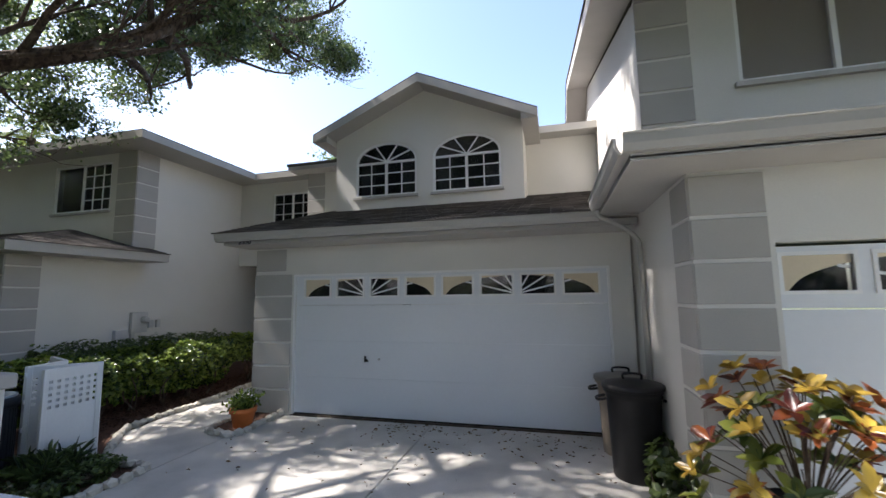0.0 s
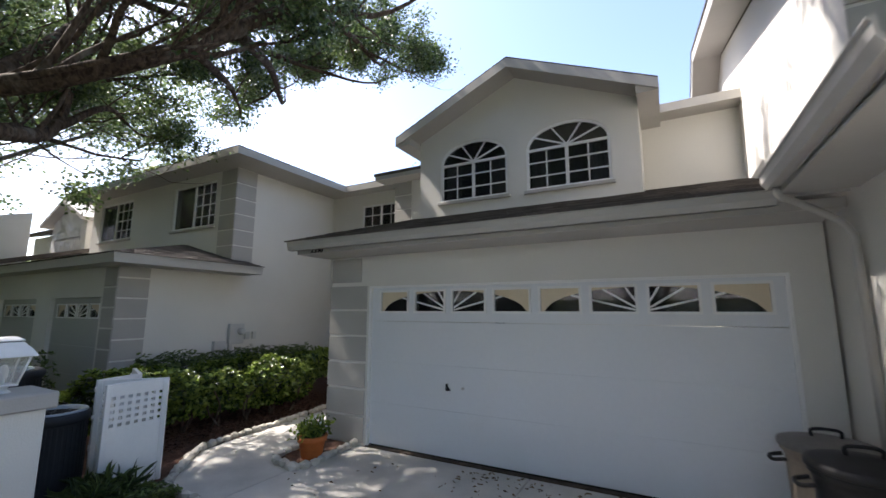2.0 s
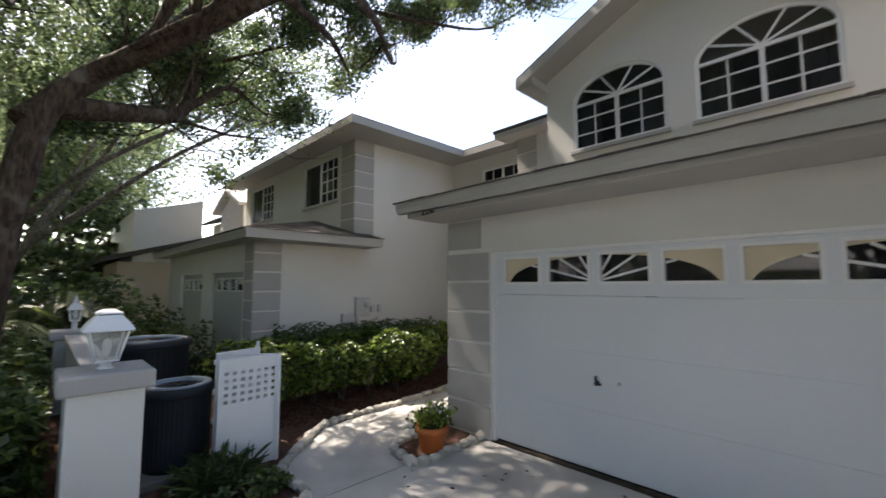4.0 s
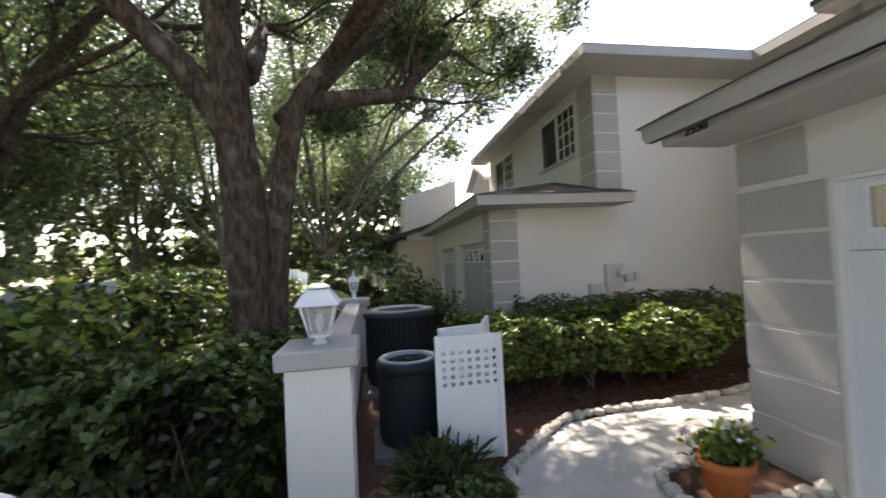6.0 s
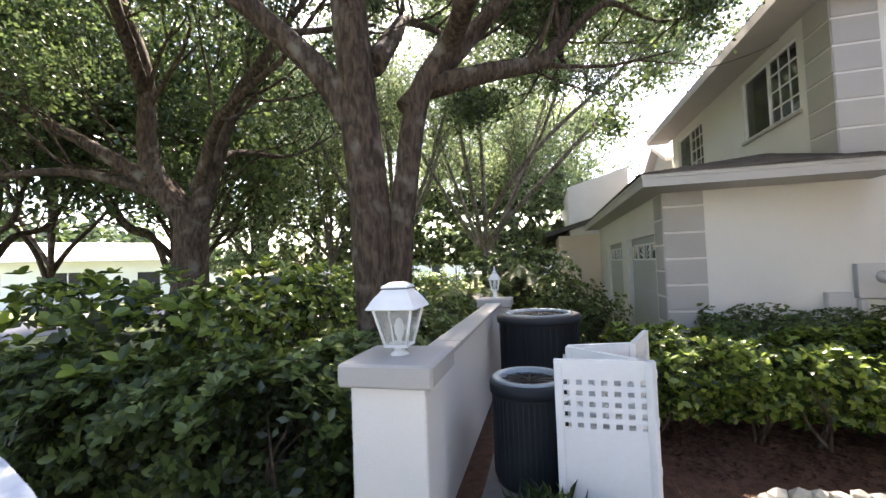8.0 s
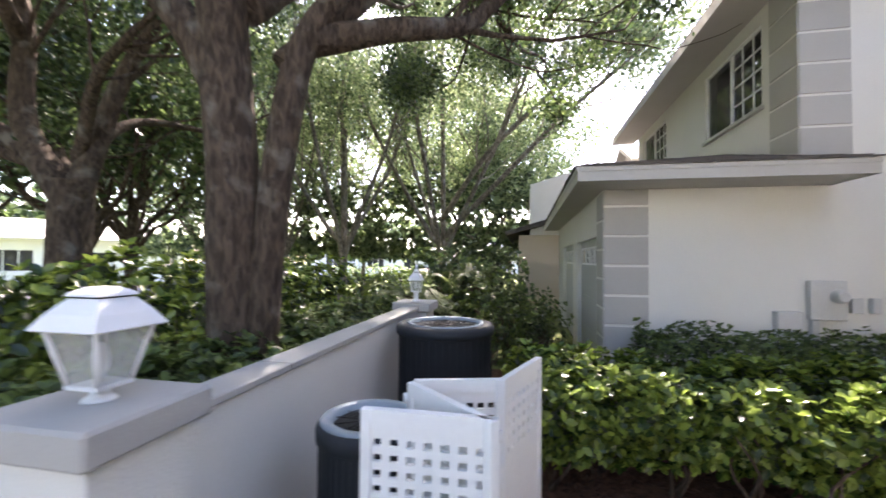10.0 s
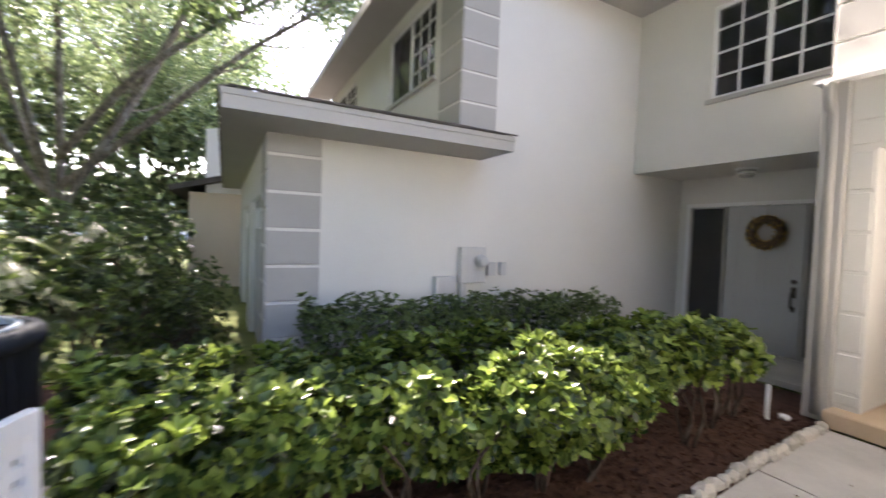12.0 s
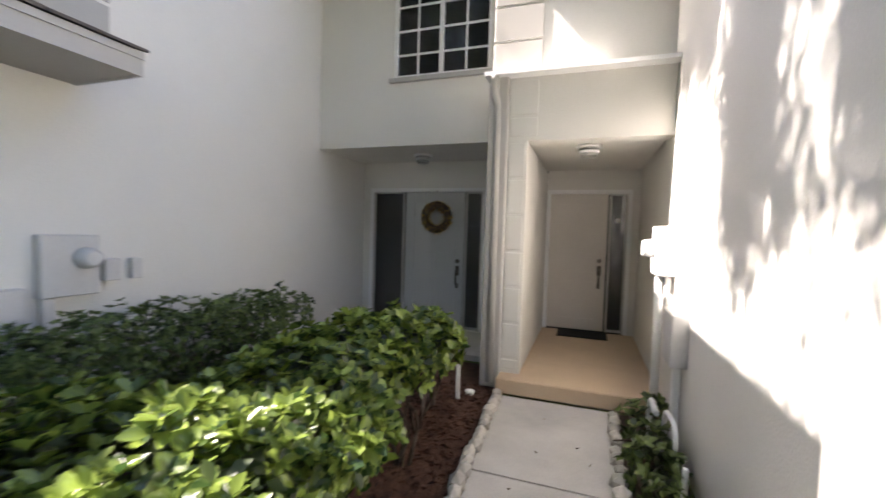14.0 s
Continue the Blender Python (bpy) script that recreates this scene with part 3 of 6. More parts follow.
tagged(link("mulch_bed", prism(bmesh.new(), [(-4.40, 1.2), (-4.40, 3.72), (-4.97, 3.77), (-5.27, 3.92), (-6.0, 4.7), (-6.1, 5.3), (-6.14, 5.95), (-6.2, 7.0), (-6.4, 9.75), (-6.4, 10.67), (-9.38, 10.67), (-9.38, 5.0), (-10.5, 4.4), (-10.5, 1.2)], "z", -0.2, -0.015), MULCH),
       "red-brown bark mulch planting bed", "planting bed", kind="structure")
tagged(link("side_bed", boxed(-5.32, -4.86, 5.95, 9.74, -0.2, -0.012), SOIL), "narrow soil bed along the garage wall", "planting bed", kind="structure")

# ---- townhouse with the double garage ----
A = thing("townhouse", "cream stucco townhouse with double garage, arched dormer windows and grey quoins", "house")
part("wall", wall_bm("x", 5.93, 6.13, -4.85, 1.07, 0, 2.86, [(-4.13, 0.79, -1, 2.25)]), STUCCO, A)
part("side_wall", wall_bm("y", -4.85, -4.65, 6.13, 12.46, 0, 2.80), STUCCO, A)
part("jamb", boxed(-4.13, -4.10, 5.95, 6.05, 0, 2.22), WHITE, A)
part("jamb", boxed(0.76, 0.79, 5.95, 6.05, 0, 2.22), WHITE, A)
part("jamb", boxed(-4.13, 0.79, 5.95, 6.05, 2.22, 2.25), WHITE, A)
# Ceiling coloured near-black, painting the darkness of the closed garage.
part("garage_dark_ceiling", boxed(-4.65, 1.07, 6.13, 11.5, 2.4, 2.45), DARKROOM, A)
gd = garage_door(A, -4.10, 0.76, 2.22, 6.0, 8, -3.938, 0.642, 1.885, 2.155)
hd = bmesh.new()
tube(hd, [(-2.835, 5.96, 0.86), (-2.835, 5.96, 0.95)], [0.014, 0.014], 8)
tube(hd, [(-2.835, 6.0, 0.885), (-2.835, 5.95, 0.885), (-2.78, 5.945, 0.875)], [0.02, 0.016, 0.012], 8)
part("handle", hd, DARKPLASTIC, gd, "small dark metal latch handle")
part("keyhole", lathe(bmesh.new(), [(0.018, 0), (0.018, 0.012)], 12), CHROME, gd).matrix_basis = pose(-2.62, 6.0, 0.90, 90)
quoins(A, "x", 5.93, -1, -4.85, -4.27, 2.27, 2.69)
quoins(A, "x", 5.93, -1, -4.865, -4.15, 0.02, 2.27, pitch=0.375)
quoins(A, "y", -4.85, -1, 5.95, 6.45, 0.02, 2.72)
# roof over the garage: eave along y = 5.14
S = 0.2915
def zr(y):
    return 2.875 + S * (y - 5.16)
part("roof", slab(bmesh.new(), [(-5.02, 5.16, 2.875), (1.06, 5.16, 2.875), (1.06, 9.4, zr(9.4)), (-5.02, 9.4, zr(9.4))], 0.08), TRIM, A)
part("roof", slab(bmesh.new(), [(-5.02, 9.41, zr(9.41)), (-4.73, 9.41, zr(9.41)), (-4.73, 10.2, zr(10.2)), (-5.02, 10.2, zr(10.2))], 0.08), TRIM, A)
shingles(A, "shingle_cover", [(-5.05, 5.12, zr(5.12)), (1.06, 5.12, zr(5.12)), (1.06, 9.4, zr(9.4)), (-5.05, 9.4, zr(9.4))], label="weathered brown-grey asphalt shingles")
part("soffit", boxed(-4.97, 1.06, 5.30, 5.93, 2.70, 2.79, bevel=0.004), TRIM, A)
part("fascia", boxed(-5.02, 0.62, 5.20, 5.24, 2.745, 2.87), TRIM, A)
part("rake_board", prism(bmesh.new(), [(5.24, 2.78), (5.24, 2.875), (10.15, zr(10.15) - 0.015), (10.15, zr(10.15) - 0.16)], "x", -5.035, -4.995), TRIM, A)
gutter(A, [(-5.02, 5.25, 2.745), (0.60, 5.25, 2.745)])
part("gable_fill", prism(bmesh.new(), [(5.95, 2.80), (10.1, 2.80), (10.1, zr(10.1) - 0.09), (5.95, zr(5.95) - 0.09)], "x", -4.845, -4.70), STUCCO, A)
# house number under the eave
num = bpy.data.curves.new("house_number", "FONT")
num.body = "2550"
num.size = 0.115
num.extrude = 0.006
nob = new("house_number", num)
nob.parent = A
nob.matrix_basis = pose(-4.69, 5.292, 2.708, 90)
nob["label"] = "dark metal house number"
nob.data.materials.append(DARKPLASTIC)
# dormer
DY = 8.33
bm = wall_bm("x", DY, DY + 0.18, -4.72, -0.44, 3.5, 5.62, [(-4.22, -2.76, 4.10, 5.345), (-2.385, -0.90, 4.10, 5.345)])
for x0, x1 in ((-4.22, -2.76), (-2.385, -0.90)):
    cx, half = (x0 + x1) / 2, (x1 - x0) / 2
    for sgn in (-1, 1):
        arc = [(cx + sgn * half * math.cos(math.pi / 2 * k / 8), 4.90 + 0.44 * math.sin(math.pi / 2 * k / 8)) for k in range(9)]
        part("arch_spandrel", prism(bmesh.new(), arc + [(cx, 5.345), (cx + sgn * half, 5.345)], "y", DY + 0.002, DY + 0.178), STUCCO, A)
part("dormer_wall", bm, STUCCO, A)
part("dormer_gable", prism(bmesh.new(), [(-4.72, 5.62), (-0.44, 5.62), (-2.58, 6.50)], "y", DY, DY + 0.18), STUCCO, A)
for x in (-4.72, -0.60):
    part("dormer_side", boxed(x, x + 0.16, DY + 0.18, 10.4, 3.5, 5.62), STUCCO, A)
window(A, -4.22, -2.76, 4.10, 4.90, DY, 4, 3, arch=0.44, curtains=True, label="arched white-framed window with fan bars and curtains")
window(A, -2.385, -0.90, 4.10, 4.90, DY, 4, 3, arch=0.44, curtains=True, arch_back=BLIND, label="arched white-framed window with fan bars and curtains")
APEX, EAVE = 6.62, 5.52
for sgn in (-1, 1):
    ex = -2.58 + sgn * 2.47
    part("dormer_roof", slab(bmesh.new(), [(ex, 7.85, EAVE), (-2.58, 7.85, APEX), (-2.58, 12.5, APEX), (ex, 12.5, EAVE)], 0.07), SHINGLE, A)
    part("barge_board", prism(bmesh.new(), [(ex, EAVE - 0.03), (-2.58, APEX - 0.03), (-2.58, APEX - 0.21), (ex, EAVE - 0.20)], "y", 7.84, 7.88), TRIM, A)
    part("dormer_soffit", slab(bmesh.new(), [(ex, 7.88, EAVE - 0.16), (-2.58, 7.88, APEX - 0.16), (-2.58, DY, APEX - 0.16), (ex, DY, EAVE - 0.16)], 0.02), TRIM, A)
    x0, x1 = sorted((ex, -4.72 if sgn < 0 else -0.44))
    part("eave_return", boxed(x0, x1, 7.88, DY + 2.0, EAVE - 0.20, EAVE - 0.06), TRIM, A)
# upper storey beside the dormer
part("upper_wall", wall_bm("x", 9.4, 9.6, -0.44, 1.5, 3.6, 5.5), STUCCO, A)
part("upper_eave", boxed(-0.5, 1.5, 9.0, 9.6, 5.42, 5.58), TRIM, A)
part("upper_wall", wall_bm("x", 10.2, 10.4, -6.68, -4.72, 3.42, 5.5), STUCCO, A)
part("upper_side_wall", boxed(-6.68, -6.48, 10.4, 16, 2.7, 5.5), STUCCO, A)
part("upper_eave", boxed(-7.05, -4.6, 9.75, 10.5, 5.42, 5.58), TRIM, A)
quoins(A, "x", 10.2, -1, -6.68, -6.14, 3.46, 5.42)
quoins(A, "y", -6.68, -1, 10.2, 10.66, 2.9, 5.42)
part("upper_roof", slab(bmesh.new(), [(-7.08, 9.72, 5.60), (1.6, 9.72, 5.60), (1.6, 15, 7.0), (-7.08, 15, 7.0)], 0.08), SHINGLE, A)
# entry recess
part("entry_band", wall_bm("x", 9.97, 10.2, -6.66, -4.85, 2.69, 3.42), STUCCO, A)
part("entry_ledge", prism(bmesh.new(), [(9.82, 3.40), (10.3, 3.50), (10.3, 3.36), (9.82, 3.36)], "x", -6.70, -4.84), WHITE, A)
quoins(A, "x", 9.97, -1, -6.43, -6.14, 2.72, 3.34, mat=STUCCO)
part("entry_wall", boxed(-6.50, -6.24, 9.97, 12.46, 0, 2.69), STUCCO, A)
quoins(A, "x", 9.97, -1, -6.43, -6.26, 0.2, 2.68, mat=STUCCO)
part("entry_ceiling", boxed(-6.5, -4.85, 10.2, 12.5, 2.74, 2.80), STUCCO, A)
part("entry_back_wall", wall_bm("x", 12.46, 12.66, -6.24, -4.85, 0.0, 2.8, [(-6.20, -4.99, 0.1, 2.42)]), STUCCO, A)
pl = part("entry_step", boxed(-6.45, -4.86, 9.76, 12.46, 0.0, 0.165, bevel=0.012), PLATFORM, A, "tan painted concrete entry step")


def entry_door(house, x0, x1, side0, side1, y, z0, z1, mat, label):
    d = new("entry_door")
    d.parent = house
    d["label"] = label
    fr = bmesh.new()
    lo, hi = min(x0, side0[0] if side0 else x0), max(x1, side1[1] if side1 else x1)
    for q in ((lo - 0.06, lo, z0, z1 + 0.06), (hi, hi + 0.06, z0, z1 + 0.06), (lo, hi, z1, z1 + 0.06)):
        box(fr, q[0], q[1], y - 0.03, y + 0.09, q[2], q[3])
    part("frame", fr, WHITE, d)
    part("leaf", boxed(x0 + 0.005, x1 - 0.005, y + 0.02, y + 0.065, z0 + 0.01, z1 - 0.005, bevel=0.004), mat, d)
    w, h = x1 - x0, z1 - z0
    for i in range(2):
        for a, b in ((0.08, 0.36), (0.42, 0.76), (0.81, 0.93)):
            xa = x0 + w * (0.14 + 0.40 * i)
            bm = bmesh.new()
            za, zb = z0 + h * a, z0 + h * b
            for q in ((xa, xa + w * 0.32, za, za + 0.02), (xa, xa + w * 0.32, zb - 0.02, zb), (xa, xa + 0.02, za + 0.02, zb - 0.02), (xa + w * 0.32 - 0.02, xa + w * 0.32, za + 0.02, zb - 0.02)):
                box(bm, q[0], q[1], y + 0.010, y + 0.022, q[2], q[3])
            part("raised_panel", bm, mat, d)
    for s in (side0, side1):
        if s:
            gl = part("sidelight", boxed(s[0] + 0.03, s[1] - 0.03, y + 0.03, y + 0.036, z0 + 0.05, z1 - 0.03), PANE, d)
            bm = bmesh.new()
            for q in ((s[0], s[0] + 0.03), (s[1] - 0.03, s[1])):
                box(bm, q[0], q[1], y - 0.0, y + 0.06, z0, z1)
            part("mullion", bm, TRIM, d)
            # Grey sheet set behind the glass to make the sidelight paler.
            part("sidelight_backing", boxed(s[0], s[1], y + 0.06, y + 0.07, z0, z1), METERGREY, d)
    hb = bmesh.new()
    hx = x1 - 0.10
    tube(hb, smooth_line([(hx, y + 0.02, z0 + 1.00), (hx, y - 0.055, z0 + 0.95), (hx, y - 0.06, z0 + 0.78), (hx, y + 0.02, z0 + 0.72)]), [0.017] * 13, 10)
    box(hb, hx - 0.034, hx + 0.034, y + 0.006, y + 0.022, z0 + 0.90, z0 + 1.06, bevel=0.005)
    box(hb, hx - 0.026, hx + 0.026, y + 0.006, y + 0.022, z0 + 0.69, z0 + 0.77, bevel=0.005)
    part("handle", hb, BRONZE, d, "dark bronze pull handle")
    bolt = part("deadbolt", lathe(bmesh.new(), [(0.036, 0), (0.036, 0.02), (0.024, 0.034)], 16), BRONZE, d)
    bolt.matrix_basis = pose(hx, y + 0.02, z0 + 1.14, 90)
    return d


entry_door(A, -6.19, -5.30, None, (-5.28, -5.02), 12.48, 0.17, 2.37, DOORTAN, "grey-tan panelled entry door with narrow sidelight")
downspout(A, smooth_line([(-6.60, 9.86, 3.38), (-6.60, 9.90, 3.2), (-6.56, 9.93, 3.05)]) + [Vector((-6.55, 9.92, 0.06))], 0.05)
part("corner_post", boxed(-6.66, -6.45, 9.90, 10.05, 0, 3.36, bevel=0.01), TRIM, A)

# Unseen near-black box behind the entry, added to stop light leaking through.
part("hall_back_blocker", boxed(-6.6, -4.6, 13.1, 13.2, 0, 3.0), DARKROOM, A)
part("hall_side_blocker", boxed(-6.6, -6.5, 12.66, 13.1, 0, 3.0), DARKROOM, A)
part("hall_side_blocker", boxed(-4.7, -4.6, 12.66, 13.1, 0, 3.0), DARKROOM, A)
part("hall_top_blocker", boxed(-6.6, -4.6, 12.5, 13.2, 3.0, 3.1), DARKROOM, A)
part("rear_wall", boxed(-6.68, 1.07, 16.0, 16.2, 0, 6.6), STUCCO, A)

# ---- townhouse across the walkway ----
B = thing("townhouse", "cream stucco townhouse with grey quoins and a hipped garage roof", "house")
part("front_wall", wall_bm("x", 5.0, 5.2, -16.5, -9.38, 0, 2.75, [(-12.2, -9.95, -1, 2.15), (-15.2, -12.95, -1, 2.15)]), STUCCO, B)
part("side_wall", wall_bm("y", -9.38, -9.58, 5.2, 7.48, 0, 2.75), STUCCO, B)
part("side_wall", wall_bm("y", -9.38, -9.58, 7.48, 16, 0, 5.5), STUCCO, B)
part("upper_front_wall", wall_bm("x", 7.28, 7.48, -16.5, -9.38, 2.75, 5.5, [(-12.05, -10.18, 4.02, 5.22), (-16.15, -14.25, 4.02, 5.22)]), STUCCO, B)
part("far_wall", boxed(-16.7, -16.5, 5.0, 7.28, 0, 2.75), STUCCO, B)
part("far_wall", boxed(-16.7, -16.5, 7.28, 16, 0, 5.5), STUCCO, B)
window(B, -12.05, -10.18, 4.02, 5.22, 7.28, 6, 4, half_open=True)
window(B, -16.15, -14.25, 4.02, 5.22, 7.28, 6, 4, half_open=True)
for x0, x1 in ((-12.2, -9.95), (-15.2, -12.95)):
    garage_door(B, x0, x1, 2.15, 5.08, 4, x0 + 0.2, x1 - 0.2, 1.75, 2.0, DOORGREIGE, "grey sectional garage door with sunburst windows")
# Garage darkness painted on its ceiling here too.
part("garage_dark_ceiling", boxed(-16.5, -9.6, 5.2, 9.0, 2.4, 2.45), DARKROOM, B)
quoins(B, "y", -9.38, 1, 5.0, 5.55, 0.0, 2.909, top=2.73)
quoins(B, "x", 5.0, -1, -9.85, -9.38, 0.0, 2.73)
quoins(B, "y", -9.38, 1, 7.28, 7.83, 3.0, 5.42)
quoins(B, "x", 7.28, -1, -9.98, -9.38, 3.0, 5.42)
EC, EY, EZ = -8.64, 4.58, 2.90
RY = 7.28
SB = 0.257
dz = SB * (RY - EY)
hipx = EC - (RY - EY)
part("low_roof", slab(bmesh.new(), [(EC, EY, EZ), (-17.0, EY, EZ), (-17.0, RY, EZ + dz), (hipx, RY, EZ + dz)], 0.05), TRIM, B)
part("low_roof", slab(bmesh.new(), [(EC, EY, EZ), (hipx, RY, EZ + dz), (-9.38, 7.6, EZ + SB * 0.74), (EC, 7.6, EZ)], 0.05), TRIM, B)
shingles(B, "shingle_cover", [(-17.0, EY - 0.03, EZ), (EC + 0.03, EY - 0.03, EZ), (hipx, RY, EZ + dz), (-17.0, RY, EZ + dz)], label="weathered brown-grey asphalt shingles")
shingles(B, "shingle_cover", [(EC + 0.03, EY - 0.03, EZ), (EC + 0.03, 7.62, EZ), (-9.38, 7.62, EZ + SB * 0.77), (-9.38, RY, EZ + SB * 0.77), (hipx, RY, EZ + dz)], label="weathered brown-grey asphalt shingles")
part("fascia", boxed(-17, EC, EY, EY + 0.03, EZ - 0.17, EZ - 0.01), TRIM, B)
part("fascia", boxed(EC - 0.03, EC, EY + 0.03, 7.6, EZ - 0.17, EZ - 0.01), TRIM, B)
part("fascia", boxed(EC - 0.75, EC - 0.03, 7.57, 7.6, EZ - 0.17, EZ + 0.02), TRIM, B)
part("drip_strip", boxed(-17, EC + 0.014, EY - 0.014, EY - 0.002, EZ - 0.055, EZ - 0.005), TRIM, B)
part("drip_strip", boxed(EC + 0.002, EC + 0.014, EY, 7.6, EZ - 0.055, EZ - 0.005), TRIM, B)
part("soffit", boxed(-17, EC - 0.03, EY + 0.03, 5.0, EZ - 0.165, EZ - 0.15), TRIM, B)
part("soffit", boxed(-9.38, EC - 0.03, 5.0, 7.57, EZ - 0.165, EZ - 0.15), TRIM, B)
# upper roof
UX, UY, UZ = -8.5, 6.64, 5.58
part("upper_fascia", boxed(-17.2, UX, UY, UY + 0.03, UZ - 0.17, UZ), TRIM, B)
part("upper_fascia", boxed(UX - 0.03, UX, UY + 0.03, 10.2, UZ - 0.17, UZ), TRIM, B)
part("upper_fascia", boxed(UX - 0.03, -6.6, 10.2, 10.23, UZ - 0.17, UZ), TRIM, B)
part("upper_soffit", boxed(-17.2, UX - 0.03, UY + 0.03, 7.28, UZ - 0.165, UZ - 0.15), TRIM, B)
part("upper_soffit", boxed(-9.38, UX - 0.03, 7.28, 10.67, UZ - 0.165, UZ - 0.15), TRIM, B)
part("upper_soffit", boxed(UX - 0.03, -6.6, 10.23, 10.67, UZ - 0.165, UZ - 0.15), TRIM, B)
part("upper_roof", slab(bmesh.new(), [(UX, UY, UZ + 0.02), (-17.2, UY, UZ + 0.02), (-17.2, UY + 3.6, UZ + 1.0), (UX - 3.6, UY + 3.6, UZ + 1.0)], 0.06), SHINGLE, B)
part("upper_roof", slab(bmesh.new(), [(UX, UY, UZ + 0.02), (UX - 3.6, UY + 3.6, UZ + 1.0), (UX - 3.6, 15, UZ + 1.0), (UX, 15, UZ + 0.02)], 0.06), SHINGLE, B)
part("upper_roof", slab(bmesh.new(), [(UX, 10.2, UZ + 0.02), (-6.5, 10.2, UZ + 0.02), (-6.5, 15, UZ + 1.2), (UX, 15, UZ + 1.2)], 0.06), SHINGLE, B)
# wall over the shared entry court
part("court_wall", wall_bm("x", 10.67, 10.87, -9.38, -6.68, 2.85, 5.5, [(-8.2, -6.84, 3.76, 5.05)]), STUCCO, B)
window(B, -8.2, -6.84, 3.76, 5.05, 10.67, 4, 4, label="white-framed grid window with dark panes")
part("recess_ceiling", boxed(-9.38, -6.5, 10.87, 12.0, 2.86, 2.90), STUCCO, B)
part("recess_back_wall", wall_bm("x", 12.0, 12.2, -9.38, -6.5, 0, 2.9, [(-9.25, -7.15, 0.05, 2.42)]), STUCCO, B)
entry_door(B, -8.58, -7.52, (-9.19, -8.60), (-7.50, -7.21), 12.02, 0.07, 2.36, DOORGREY, "pale grey entry door with dark sidelights")
part("stoop", boxed(-9.3, -6.68, 10.75, 12.0, -0.02, 0.065, bevel=0.01), CONCRETE, B)

# Same added light stop behind this entry door.
part("hall_back_blocker", boxed(-9.5, -6.7, 12.7, 12.8, 0, 3.0), DARKROOM, B)
part("hall_side_blocker", boxed(-6.8, -6.7, 12.2, 12.7, 0, 3.0), DARKROOM, B)
part("hall_top_blocker", boxed(-9.5, -6.7, 12.2, 12.8, 3.0, 3.1), DARKROOM, B)
part("rear_wall", boxed(-16.5, -6.7, 16.0, 16.2, 0, 6.4), STUCCO, B)

# ---- townhouse beside the driveway ----
C = thing("townhouse", "white stucco townhouse with grey quoins and a garage", "house")
WX, UF = 1.10, 4.95          # side wall, upper front wall
part("front_wall", wall_bm("x", 3.54, 3.74, WX, 9.5, 0, 2.86, [(1.66, 6.5, -1, 2.24)]), STUCCO, C)
part("side_wall", boxed(WX, WX + 0.2, 3.74, UF, 0, 2.93), STUCCO, C)
part("side_wall", prism(bmesh.new(), [(UF + 0.2, 0), (UF + 0.2, 5.40), (10.6, 7.10), (16, 4.7), (16, 0)], "x", WX, WX + 0.2), STUCCO, C)
part("side_wall", boxed(WX, WX + 0.2, UF, UF + 0.2, 0, 2.6), STUCCO, C)
garage_door(C, 1.69, 6.47, 2.21, 3.62, 8, 1.72, 6.3, 1.875, 2.14)
# Near-black ceiling, as in the other garages: painted darkness.
part("garage_dark_ceiling", boxed(WX + 0.2, 9.5, 3.74, 9.0, 2.4, 2.45), DARKROOM, C)
quoins(C, "x", 3.54, -1, WX, 1.62, 0.0, 2.80, pitch=0.345)
quoins(C, "y", WX, -1, 3.54, 4.0, 0.0, 2.80, pitch=0.345)
part("upper_front_wall", wall_bm("x", UF, UF + 0.2, WX, 9.5, 2.6, 5.36, [(2.12, 3.97, 4.16, 5.25)]), STUCCO, C)
window(C, 2.12, 3.97, 4.16, 5.25, UF, 2, 1, back=BLIND, glass=CLEARPANE, label="wide white-framed window with a pale blind, mirroring the sky")
quoins(C, "x", UF, -1, WX, 1.66, 3.1, 5.34)
CX, CY, CZ = 0.60, 3.0, 2.95
part("low_roof", slab(bmesh.new(), [(CX, CY, CZ), (9.5, CY, CZ), (9.5, UF, CZ + 0.5), (CX + 1.95, UF, CZ + 0.5)], 0.06), SHINGLE, C)
part("low_roof", slab(bmesh.new(), [(CX, CY, CZ), (CX + 1.95, UF, CZ + 0.5), (CX + 0.49, 5.2, CZ + 0.13), (CX, 5.2, CZ)], 0.06), SHINGLE, C)
part("soffit", boxed(CX, 9.5, CY, 3.54, CZ - 0.13, CZ - 0.115), TRIM, C)
part("soffit", boxed(CX, WX, 3.54, 5.16, CZ - 0.13, CZ - 0.115), TRIM, C)
part("fascia", boxed(CX, 9.5, CY, CY + 0.03, CZ - 0.15, CZ - 0.02), TRIM, C)
part("fascia", boxed(CX, CX + 0.03, CY + 0.03, 5.13, CZ - 0.15, CZ - 0.02), TRIM, C)
gutter(C, [(CX, 5.1, CZ - 0.10), (CX, CY, CZ - 0.10)])
gutter(C, [(CX - 0.06, CY, CZ - 0.10), (9.5, CY, CZ - 0.10)])
downspout(C, smooth_line([(0.58, 5.00, 2.85), (0.60, 5.03, 2.78), (0.72, 5.08, 2.72), (0.96, 5.18, 2.58), (1.05, 5.22, 2.46)]) + [Vector((1.06, 5.22, 0.1))], 0.03)
